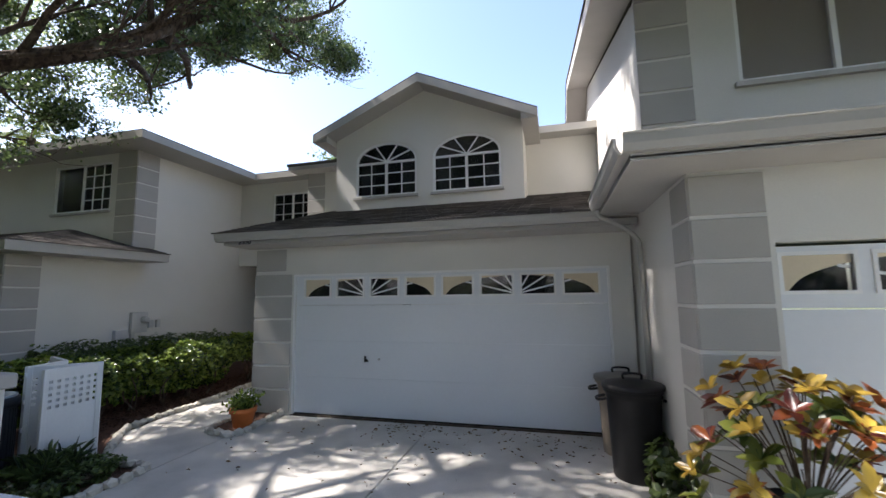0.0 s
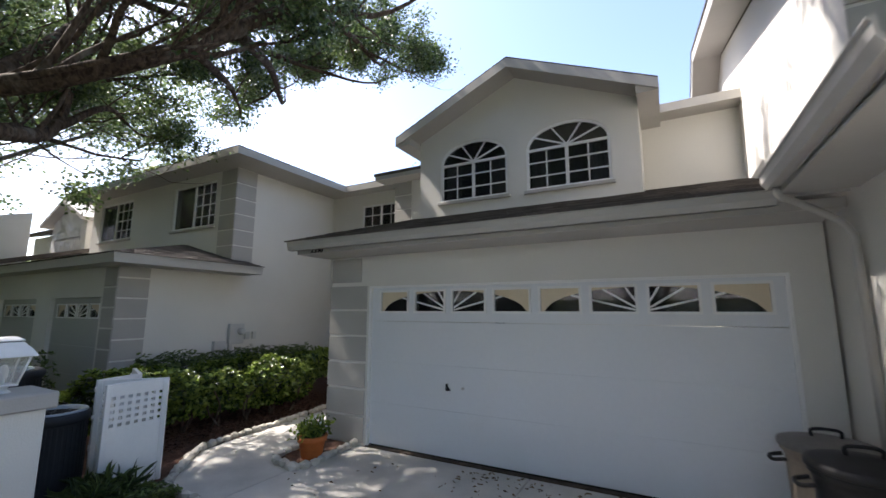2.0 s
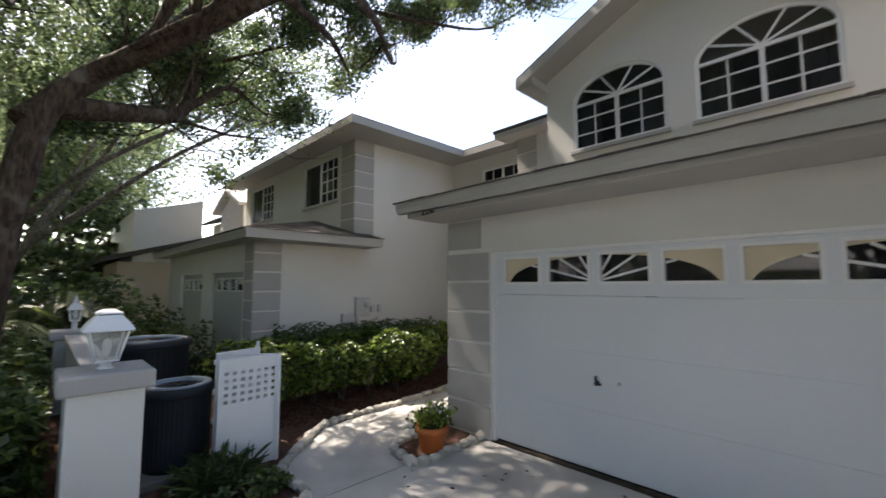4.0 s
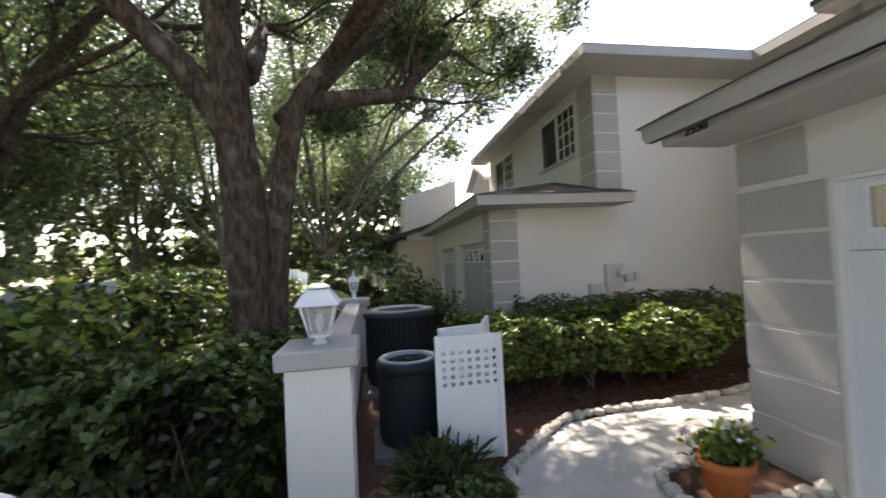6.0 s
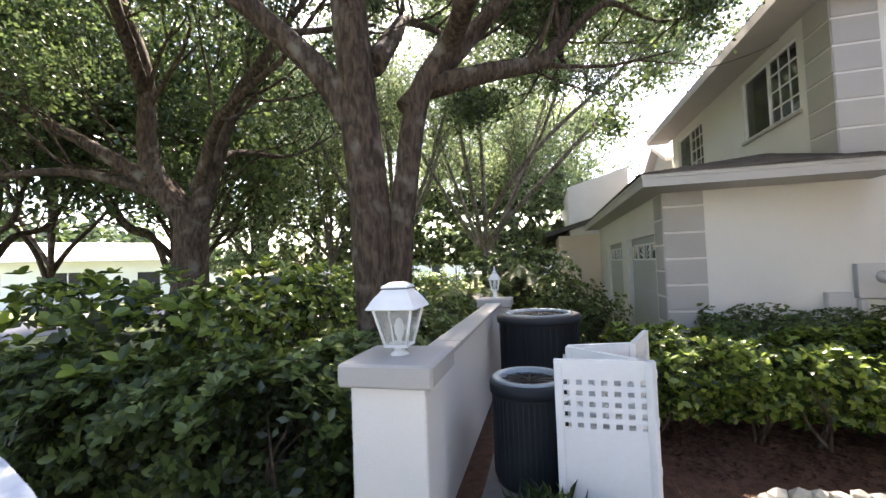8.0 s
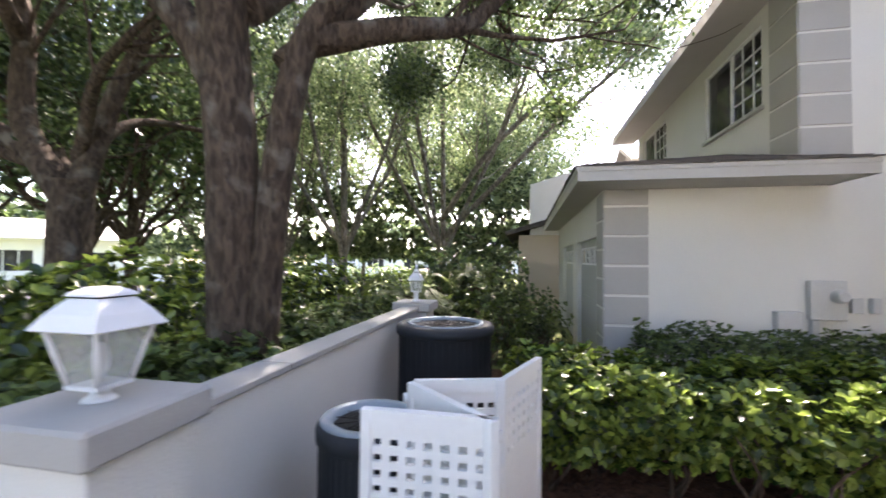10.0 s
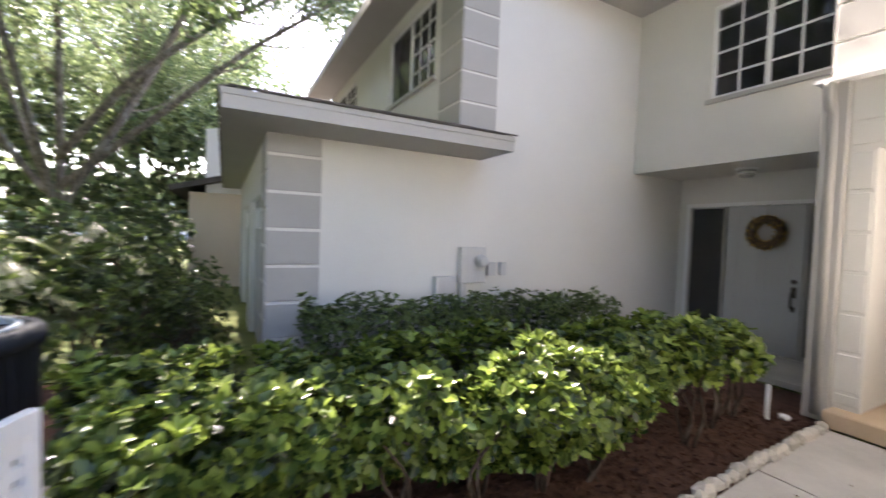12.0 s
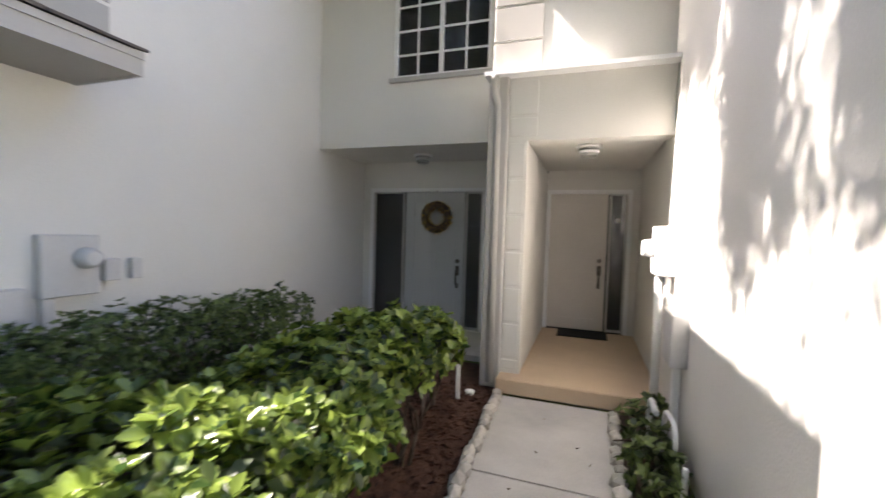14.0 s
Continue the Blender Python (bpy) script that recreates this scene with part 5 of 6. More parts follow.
tree("large oak with rough brown forked trunk and dense dark-green crown",
     [(OX, OY - 0.07, -0.1), (OX, OY - 0.07, 0.4), (OX + 0.02, OY - 0.1, 1.6), (OX + 0.03, OY - 0.15, 2.7), (OX + 0.05, OY - 0.24, 3.7), (OX + 0.06, OY - 0.32, 4.8), (OX - 0.2, OY - 0.5, 6.6)], (0.26, 0.21),
     [([(OX - 0.02, OY + 0.12, -0.1), (OX - 0.02, OY + 0.14, 0.6), (OX - 0.04, OY + 0.18, 1.8), (OX - 0.06, OY + 0.3, 2.9), (OX - 0.1, OY + 0.48, 3.8), (OX - 0.1, OY + 0.86, 4.35), (-6.3, 2.75, 4.5), (-5.35, 3.5, 4.98), (-5.15, 4.45, 5.95), (-5.0, 5.3, 6.9)], 0.17, 0.09, 2),
      ([(OX - 0.14, OY + 0.45, 3.85), (OX - 0.5, OY + 1.2, 4.1), (OX - 1.3, OY + 2.0, 4.6), (OX - 2.0, OY + 2.4, 6.0)], 0.15, 0.07, 2),
      ([(OX + 0.04, OY - 0.2, 3.3), (OX + 0.12, OY - 0.6, 4.0), (OX + 0.25, OY - 1.15, 4.6), (-6.3, -0.3, 5.1), (-5.4, -1.6, 5.8)], 0.19, 0.09, 2),
      ([(OX + 0.1, OY - 0.35, 4.7), (-6.2, 1.6, 5.8), (-5.4, 2.4, 6.9)], 0.12, 0.05, 1),
      ([(OX - 0.2, OY - 0.5, 6.5), (-7.6, 0.6, 7.8), (-8.3, -0.2, 9.0)], 0.2, 0.08, 2),
      ([(-5.12, 4.6, 6.1), (-5.0, 5.6, 6.9), (-4.6, 6.4, 7.2)], 0.09, 0.05, 2),
      ([(OX - 0.06, OY + 0.3, 3.6), (-8.2, 3.2, 5.8), (-9.3, 4.5, 8.2), (-10.4, 5.6, 9.8)], 0.13, 0.06, 2),
      ([(-8.2, 3.2, 5.8), (-9.8, 3.5, 5.6), (-11.3, 3.9, 5.7)], 0.07, 0.04, 2),
      ([(-9.6, 3.45, 5.65), (-10.8, 2.9, 6.4), (-12.2, 3.2, 7.0)], 0.06, 0.035, 2),
      ([(OX - 0.1, OY - 0.1, 4.2), (-8.4, 1.2, 5.4), (-9.8, 0.9, 6.4), (-11.4, 1.2, 7.0)], 0.15, 0.06, 2),
      ([(OX - 0.1, OY - 0.4, 5.4), (-8.0, 2.2, 6.8), (-9.2, 3.0, 7.8)], 0.12, 0.06, 2),
      # Two unseen high limbs, added to shade the house beside the driveway.
      ([(OX + 0.0, OY - 0.4, 6.0), (-5.7, 2.6, 8.4), (-4.3, 3.9, 9.9)], 0.10, 0.05, 2),
      ([(OX + 0.06, OY - 0.3, 5.5), (-6.2, 2.2, 8.8), (-5.6, 3.2, 10.6)], 0.10, 0.05, 2),
      ([(-5.2, 4.2, 5.7), (-6.5, 5.8, 6.4), (-7.7, 7.0, 6.7)], 0.09, 0.045, 2),
      ([(-5.05, 5.1, 6.7), (-5.5, 6.8, 7.4), (-5.8, 8.0, 7.6)], 0.08, 0.04, 2),
      ([(-5.3, 3.7, 5.15), (-6.2, 4.8, 5.5), (-6.8, 5.4, 5.6)], 0.06, 0.03, 1),
      ([(OX - 0.5, OY + 1.2, 4.1), (-8.0, 3.0, 4.4), (-8.5, 3.6, 4.5)], 0.07, 0.035, 2),
      # Three limbs out of view, added to dapple the garage side wall.
      ([(-9.3, 4.5, 8.2), (-9.7, 6.6, 9.3), (-9.5, 8.2, 9.8)], 0.07, 0.04, 2),
      ([(-9.2, 4.4, 8.0), (-8.9, 6.4, 8.2), (-8.4, 8.0, 8.4)], 0.08, 0.045, 2),
      ([(-9.0, 6.0, 8.2), (-8.0, 7.6, 8.0), (-7.4, 9.0, 8.1)], 0.06, 0.035, 2),
      ([(OX - 1.3, OY + 2.0, 4.6), (-8.7, 4.2, 5.4), (-9.3, 4.8, 5.5)], 0.07, 0.03, 1),
      # Three limbs overhead, unseen, added to shade the driveway and its house.
      ([(OX - 0.15, OY - 0.48, 6.4), (-5.4, 0.3, 7.6), (-3.9, -0.7, 8.4)], 0.12, 0.06, 2),
      ([(-5.4, 0.3, 7.6), (-3.8, 1.1, 8.5), (-2.5, 1.0, 8.8)], 0.09, 0.05, 2),
      ([(-5.5, -1.5, 5.75), (-3.8, -2.5, 7.4), (-2.2, -3.0, 8.2)], 0.09, 0.05, 2),
      ([(OX - 0.1, OY - 0.4, 5.6), (-7.2, 3.0, 7.2), (-7.0, 4.4, 8.6)], 0.14, 0.06, 2)],
     21, 0.08, 88, 0.155, OAKLEAF, keep=oak_shade_density, limb_len=1.8)
tree("oak with dark forked trunk beyond the hedge",
     [(-8.83, -3.17, -0.1), (-8.83, -3.17, 0.5), (-8.85, -3.15, 2.2), (-8.85, -3.1, 3.0)], (0.33, 0.27),
     [([(-8.85, -3.2, 2.7), (-8.7, -3.9, 3.9), (-8.7, -4.0, 5.6), (-8.5, -4.4, 7.2)], 0.24, 0.09, 2),
      ([(-8.85, -3.05, 2.7), (-8.95, -2.7, 3.8), (-9.1, -2.3, 5.0), (-9.2, -1.4, 6.2)], 0.2, 0.08, 2),
      ([(-8.8, -3.6, 3.3), (-8.3, -4.8, 4.2), (-8.0, -6.0, 4.9)], 0.16, 0.07, 2),
      ([(-8.85, -3.0, 3.3), (-8.3, -2.0, 4.3), (-7.9, -0.9, 4.7)], 0.11, 0.05, 2),
      ([(-8.9, -3.3, 3.1), (-9.7, -4.9, 4.1), (-10.0, -6.4, 4.2)], 0.12, 0.05, 2),
      ([(-8.8, -3.5, 3.2), (-8.2, -5.0, 3.7), (-7.6, -6.6, 3.6)], 0.11, 0.05, 2),
      ([(-8.9, -3.1, 3.4), (-10.2, -3.4, 4.4), (-11.8, -3.2, 4.7)], 0.12, 0.05, 2),
      ([(-8.7, -4.0, 5.2), (-7.4, -3.2, 6.4), (-6.4, -2.4, 7.0)], 0.12, 0.06, 2)],
     33, 0.10, 50, 0.26, OAKLEAF, keep=lambda e: 0.55 if e.z < 4.6 and e.y < -3.8 else 0.32, limb_len=2.0)
# Trees from x -1.5 to 10.5 stand out of view, added to block skylight.
STREET_AND_SHADE = ((-16.9, -2.2, 10.5, PALELEAF), (-17.8, 1.1, 12.5, PALELEAF), (-21.0, -7.0, 9.0, PALELEAF), (-25.0, 1.6, 9.0, PALELEAF), (-15.0, -9.0, 9.0, OAKLEAF), (-28, -6, 10, PALELEAF),
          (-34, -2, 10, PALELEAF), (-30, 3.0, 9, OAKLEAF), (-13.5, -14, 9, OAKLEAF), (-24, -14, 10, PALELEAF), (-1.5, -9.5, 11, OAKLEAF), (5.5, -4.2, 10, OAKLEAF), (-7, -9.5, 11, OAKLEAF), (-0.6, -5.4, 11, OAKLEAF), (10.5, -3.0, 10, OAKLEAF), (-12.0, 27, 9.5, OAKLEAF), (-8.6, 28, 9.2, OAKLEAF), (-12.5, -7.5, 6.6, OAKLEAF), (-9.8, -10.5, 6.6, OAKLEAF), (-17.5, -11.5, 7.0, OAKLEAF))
for i, (x, y, h, mat) in enumerate(STREET_AND_SHADE):
    rr = random.Random(50 + i)
    limbs = []
    for k in range(5):
        a = 2 * math.pi * k / 5 + rr.uniform(-0.3, 0.3)
        c, s = math.cos(a), math.sin(a)
        limbs.append(([(x, y, 1.5 + 0.2 * k), (x + c * 0.55, y + s * 0.55, 2.9), (x + c * 0.19 * h, y + s * 0.19 * h, h * 0.5), (x + c * 0.31 * h, y + s * 0.31 * h, h * 0.78)], 0.10, 0.045, 2))
    if i == 1:
        limbs.append(([(x, y, 2.5), (x + 0.5, y + 2.0, 4.4), (-16.8, 5.0, 6.2), (-16.3, 6.6, 7.4)], 0.10, 0.05, 2))
        limbs.append(([(x, y, 3.2), (x + 0.8, y + 1.6, 5.2), (-16.4, 4.4, 6.6), (-16.0, 5.6, 7.4)], 0.10, 0.05, 2))
    limbs.append(([(x, y, h * 0.5), (x + 0.3, y, h * 0.7), (x, y + 0.2, h * 0.9)], 0.08, 0.04, 2))
    # Leaf ends above the hedge's sun ray are thinned to keep it lit.
    tree("multi-stemmed tree with light sunlit foliage" if mat is PALELEAF else "broad dark-green tree, distant or added unseen for shade", [(x, y, -0.1), (x + 0.05, y, 0.8), (x, y + 0.05, 1.6), (x, y, h * 0.6)], (0.2, 0.07), limbs, 60 + i, 0.115 if i < 2 else (0.15 if i < 5 else 0.22), 70 if i < 2 else (40 if i < 5 else (34 if y < -2 and x > -8 and h > 8 else 13)), 0.42, mat, keep=(lambda e: (0.04 if e.z > (-6.8 - e.x) * 1.24 - 0.3 else 0.8) if 3.2 < e.y < 9 else (0.4 if abs(e.y + 2.2) < 3.5 and e.x > -20 else 0.55)), group="trees along the street", limb_len=0.27 * h + (0.4 if h < 8 else 0.0), bark_mat=PALEBARK if mat is PALELEAF else BARK)


# ---- hedges and shrubs ----
STEMS = []
AXES = [None]


def hedge(label, outline_fn, n, size, mat, seed, stems=(), group="", name="hedge", wide=0.6):
    h = thing(name, label, "hedge" if name == "hedge" else "shrub", group)
    r = np.random.default_rng(seed)
    pts = outline_fn(r, n)
    k = n // 11
    mid = pts.mean(axis=0)
    rosettes("foliage", pts[:k], AXES[0][:k] + r.normal(0, 0.35, (k, 3)) + (0, 0, 0.55), 7, size * 1.12, mat, h, seed + 1, wide=wide)
    # Inner leaves carry the hedge's inner shade in their darker colour.
    leaves("inner_shade_foliage", pts[k:2 * k + k // 2] - AXES[0][k:2 * k + k // 2] * 0.10, size, INNERSHADELEAF, h, seed + 2, droop=0.1, wide=wide)
    stems = stems or STEMS
    if len(stems):
        rr = random.Random(seed)
        for x, y, top in stems:
            bm = bmesh.new()
            for _ in range(4):
                tube(bm, smooth_line([(x + rr.uniform(-0.05, 0.05), y + rr.uniform(-0.05, 0.05), -0.03), (x + rr.uniform(-0.15, 0.15), y + rr.uniform(-0.15, 0.15), top * 0.5), (x + rr.uniform(-0.3, 0.3), y + rr.uniform(-0.3, 0.3), top)], 3), [0.018, 0.016, 0.014, 0.012, 0.01, 0.008, 0.006], 5, caps=False)
            part("stem", bm, BARK, h)
    return h


def ribbon(path, half, z0, z1, lump=0.12, under=0.0):
    """Leaf places in a clipped hedge along a line; denser towards its skin."""
    path = [Vector((*p, 0)) for p in path]
    STEMS.clear()
    for a, b in zip(path, path[1:]):
        for k in range(3):
            q = a.lerp(b, (k + 0.5) / 3)
            STEMS.append((q.x, q.y, z0 + (z1 - z0) * 0.6))
    seg = [(b - a).length for a, b in zip(path, path[1:])]
    def fn(r, n):
        out = np.zeros((n, 3))
        cum = np.cumsum([0] + seg)
        s = r.uniform(0, cum[-1], n)
        i = np.clip(np.searchsorted(cum, s) - 1, 0, len(seg) - 1)
        A = np.array([tuple(p) for p in path])
        t = (s - cum[i]) / np.array(seg)[i]
        base = A[i] + (A[i + 1] - A[i]) * t[:, None]
        d = (A[i + 1] - A[i]) / np.array(seg)[i][:, None]
        nrm = np.stack([-d[:, 1], d[:, 0], 0 * s], 1)
        a = r.uniform(0, 2 * np.pi, n)
        rad = 1 - np.abs(r.normal(0, 0.2, n)) + np.maximum(0, r.normal(-0.05, 0.05, n))
        cx = np.sign(np.cos(a)) * np.abs(np.cos(a)) ** 0.72
        sz = np.sign(np.sin(a)) * np.abs(np.sin(a)) ** 0.72
        bump = 1 + lump * (np.sin(s * 3.1 + cx) + np.sin(s * 7.3 + 2 * sz) * 0.7)
        out = base + nrm * (cx * rad * half * bump * (1 - under * np.clip(0.25 - sz, 0, 1)))[:, None]
        out[:, 2] = (z0 + z1) / 2 + sz * rad * (z1 - z0) / 2 * np.where(sz > 0, bump, 1.0)
        nx = nrm * cx[:, None] / half
        nx[:, 2] = sz * 2 / (z1 - z0)
        AXES[0] = nx / np.linalg.norm(nx, axis=1)[:, None]
        gap = np.sin(out[:, 0] * 9.1 + out[:, 2] * 7) + np.sin(out[:, 1] * 8.3 - out[:, 2] * 11 + 1.3) + np.sin(out[:, 2] * 13 + out[:, 0] * 5 - out[:, 1] * 6)
        out -= AXES[0] * (np.clip(0.5 - gap, 0, 2.0) * 0.07 * min(1.0, half / 0.5))[:, None]
        out[:, 2] = np.maximum(out[:, 2], 0.03)
        return out
    return fn


hedge("sunlit glossy green hedge in the mulch bed", ribbon([(-7.15, 3.95), (-7.4, 4.8), (-7.3, 5.6), (-7.1, 6.6), (-7.05, 7.4)], 0.64, 0.15, 0.99, 0.14, 0.34), 42000, 0.076, HEDGELEAF, 101, [(-7.0, 4.2, 0.6), (-7.3, 4.6, 0.6), (-7.1, 5.1, 0.6), (-7.0, 5.6, 0.6), (-6.9, 6.1, 0.6), (-6.85, 6.6, 0.6), (-6.8, 7.0, 0.6), (-7.1, 7.4, 0.6)])
hedge("green hedge end beside the entry post", ribbon([(-7.2, 7.6), (-7.05, 8.6), (-7.05, 9.2)], 0.45, 0.45, 1.02, 0.12), 9000, 0.085, HEDGELEAF, 103, [(-6.8, 8.2, 0.7), (-6.9, 8.7, 0.7), (-7.0, 9.2, 0.7)])
hedge("shaded dark-green clipped hedge along the house wall", ribbon([(-8.9, 5.3), (-8.85, 7.0), (-8.8, 9.4)], 0.42, 0.1, 1.05, 0.08, 0.2), 44000, 0.044, SHADETONELEAF, 105)
hedge("tall dark-green clipped hedge outside the garden wall", ribbon([(-4.95, 1.35), (-6.2, 1.35), (-7.7, 1.4), (-10.5, 1.35)], 0.70, 0.0, 1.16, 0.05), 46000, 0.085, SHADETONELEAF, 107)
hedge("dark-green hedge along the driveway edge", ribbon([(-5.35, 1.2), (-5.4, 0.0), (-5.5, -3.2)], 0.62, 0.0, 1.12, 0.07), 30000, 0.09, SHADETONELEAF, 119, [(-5.2, 1.0, 0.5), (-5.2, -0.4, 0.5), (-5.3, -1.6, 0.5)])
hedge("glossy big-leaved shrubs along the street side", ribbon([(-5.2, -1.2), (-7.0, -0.6), (-9.0, -0.3), (-12.0, -0.6)], 0.9, 0.1, 1.75, 0.16), 19000, 0.13, HEDGELEAF, 109, name="shrub")
hedge("dark shrubs by the neighbour's garage", ribbon([(-10.2, 3.2), (-11.5, 3.7), (-13.5, 3.4)], 0.45, 0.0, 1.3, 0.42), 4600, 0.10, SHADETONELEAF, 111, name="shrub")
hedge("dark shrubs at the corner of the neighbour's garage", ribbon([(-9.95, 4.15), (-11.3, 4.25), (-13.2, 4.1)], 0.36, 0.0, 0.98, 0.35), 6500, 0.075, SHADETONELEAF, 112, name="shrub")
hedge("tall dark bushes below the street trees", ribbon([(-14.6, 1.2), (-15.4, 2.3), (-16.2, 3.6)], 0.8, 0.1, 1.9, 0.3), 7000, 0.14, OAKLEAF, 121, name="shrub")
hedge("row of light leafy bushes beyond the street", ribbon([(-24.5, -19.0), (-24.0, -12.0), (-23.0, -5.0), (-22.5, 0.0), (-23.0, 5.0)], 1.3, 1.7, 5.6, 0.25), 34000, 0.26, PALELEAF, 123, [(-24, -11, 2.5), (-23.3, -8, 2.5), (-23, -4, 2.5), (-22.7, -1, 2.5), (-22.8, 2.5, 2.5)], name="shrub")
hedge("low dark groundcover clump beside the pier", ribbon([(-4.85, 2.75), (-4.8, 3.2), (-5.0, 3.6)], 0.28, -0.02, 0.16, 0.1), 4500, 0.05, SHADETONELEAF, 113, name="shrub")
hedge("dark straggling plants in the wall-side bed", ribbon([(-5.08, 6.6), (-5.08, 9.5)], 0.16, 0.0, 0.30, 0.2), 3500, 0.07, SHADETONELEAF, 115, name="shrub")

# ---- croton ----
cr = thing("croton_shrub", "croton shrub with yellow, red and green leaves in dark pot", "shrub", at=(1.44, 2.98, 0.0))
part("pot", lathe(bmesh.new(), [(0.17, 0), (0.18, 0.02), (0.235, 0.52), (0.26, 0.53), (0.265, 0.60), (0.245, 0.605), (0.235, 0.56)], 28), DARKPLASTIC, cr)
part("soil", lathe(bmesh.new(), [(0.225, 0.50), (0.225, 0.545)], 20), SOIL, cr)
rr = random.Random(9)
tips = []
bm = bmesh.new()
for k in range(40):
    a = 2 * math.pi * k * 0.382 + rr.uniform(-0.25, 0.25)
    q = 0.08 + 0.42 * ((k + 0.5) / 40) ** 0.55
    tip = Vector((q * 1.18 * math.cos(a), q * 0.92 * math.sin(a), 1.36 - 0.62 * (k / 40) ** 1.4 + rr.uniform(-0.12, 0.08)))
    tube(bm, smooth_line([(0, 0, 0.52), Vector((tip.x * 0.5, tip.y * 0.5, 0.52 + (tip.z - 0.52) * 0.6)), tip], 3), [0.006, 0.006, 0.005, 0.005, 0.004, 0.004, 0.004], 6, caps=False)
    tips.append(tip)
part("stem", bm, BARK, cr)["kind"] = "stuff"
for j, (mat, per, size, drop, lab) in enumerate(((CROTON_A, 9, 0.13, 0.0, "yellow and orange leaves"), (CROTON_B, 7, 0.14, 0.04, "dark red leaves"), (CROTON_C, 12, 0.15, 0.16, "green leaves"))):
    sel = [t for i, t in enumerate(tips) if (i % 3 != 1 if j == 0 else (i + j) % 2 == 0)]
    off = np.random.default_rng(40 + j).normal(0, 0.02, (len(sel), 3)) - (0, 0, drop)
    ob = rosettes("leaf_rosette", np.array([tuple(t) for t in sel]) + off, np.array([(t.x, t.y, 0.5) for t in sel]), per, size, mat, cr, 30 + j, wide=0.47, open_out=1.2)
    ob["label"] = lab

# ---- fixtures on the walls ----
def meter_set():
    m = thing("electric_meter", "pale grey electric meter box on the stucco wall", "meter")
    part("box", boxed(-9.38, -9.28, 7.32, 7.70, 1.11, 1.58, bevel=0.008), METERGREY, m)
    part("conduit", boxed(-9.375, -9.30, 7.34, 7.42, 0.0, 1.11, bevel=0.01), METERGREY, m)
    part("glass_dial", lathe(bmesh.new(), [(0.085, 0), (0.085, 0.03), (0.075, 0.05), (0.07, 0.10), (0.05, 0.115)], 28), METERGREY, m).matrix_basis = pose(-9.28, 7.60, 1.40, 0, 90)
    return m


meter_set()
jb = thing("junction_box", "small grey junction box beside the meter", "electrical box")
part("body", boxed(-9.38, -9.31, 7.76, 7.88, 1.20, 1.38, bevel=0.006), METERGREY, jb)
jc = thing("junction_box", "narrow grey junction box beside the meter", "electrical box")
part("body", boxed(-9.38, -9.31, 7.97, 8.06, 1.20, 1.38, bevel=0.006), METERGREY, jc)
jd = thing("utility_box", "low pale utility box behind the hedge", "electrical box")
part("body", boxed(-9.38, -9.27, 6.96, 7.24, 0.0, 1.20, bevel=0.008), METERGREY, jd)

fb = thing("meter_box", "white meter box and conduit on the garage side wall", "meter")
part("box", boxed(-5.0, -4.85, 9.55, 9.93, 1.36, 1.80, bevel=0.008), WHITE, fb)
part("dial", lathe(bmesh.new(), [(0.08, 0), (0.08, 0.05), (0.07, 0.10)], 24), WHITE, fb).matrix_basis = pose(-5.0, 9.78, 1.60, 0, -90)
bm = bmesh.new()
tube(bm, [(-4.93, 9.85, 1.36), (-4.93, 9.85, 0.0)], [0.04, 0.04], 12)
part("conduit", bm, WHITE, fb)
bm = bmesh.new()
tube(bm, [(-4.90, 9.62, 1.36), (-4.90, 9.62, 1.1)], [0.025, 0.025], 10)
part("conduit", bm, WHITE, fb)
gb = thing("utility_box", "grey utility box low on the garage side wall", "electrical box")
part("body", boxed(-4.97, -4.85, 8.95, 9.3, 0.72, 1.12, bevel=0.008), METERGREY, gb)
part("conduit", boxed(-4.93, -4.87, 9.05, 9.11, -0.02, 0.72, bevel=0.01), WHITE, gb)
hr = thing("garden_pipe", "white plastic irrigation pipes standing in the side bed", "pipe")
for pts, r in (([(-4.98, 8.95, 0.0), (-4.98, 8.95, 0.36), (-4.97, 8.8, 0.40), (-4.96, 8.66, 0.34), (-4.96, 8.66, 0.0)], 0.018), ([(-5.05, 9.2, 0.0), (-5.05, 9.2, 0.36), (-5.04, 8.95, 0.36)], 0.022), ([(-4.97, 8.3, 0.0), (-4.97, 8.3, 0.3)], 0.018)):
    bm = bmesh.new()
    q = smooth_line(pts, 4)
    tube(bm, q, [r] * len(q), 10)
    part("pipe", bm, WHITE, hr)


def ceiling_lamp(x, y, z, label):
    l = thing("ceiling_lamp", label, "lamp", "porch ceiling lamps", at=(x, y, z))
    part("base", lathe(bmesh.new(), [(0.12, -0.025), (0.145, -0.02), (0.145, 0.0)], 24), WHITE, l)
    part("diffuser", lathe(bmesh.new(), [(0.06, -0.135), (0.09, -0.125), (0.105, -0.06), (0.11, -0.025)], 24), LAMPGLASS, l)
    part("rim", lathe(bmesh.new(), [(0.105, -0.085), (0.115, -0.08), (0.115, -0.06), (0.105, -0.055)], 24), WHITE, l)
    return l


ceiling_lamp(-8.03, 11.4, 2.86, "white round porch lamp under the recess ceiling")
ceiling_lamp(-5.62, 10.62, 2.74, "white round porch lamp over the entry step")

wr = thing("wreath", "golden straw wreath hanging on the grey door", "wreath", at=(-7.99, 11.96, 1.93))
bm = bmesh.new()
tube(bm, [(0.2 * math.cos(a), 0, 0.2 * math.sin(a)) for a in np.linspace(0, 2 * math.pi, 33)], [0.065] * 33, 10, 0.2, caps=False)
part("ring", bm, BARK, wr)
r = np.random.default_rng(3)
a = r.uniform(0, 2 * np.pi, 900)
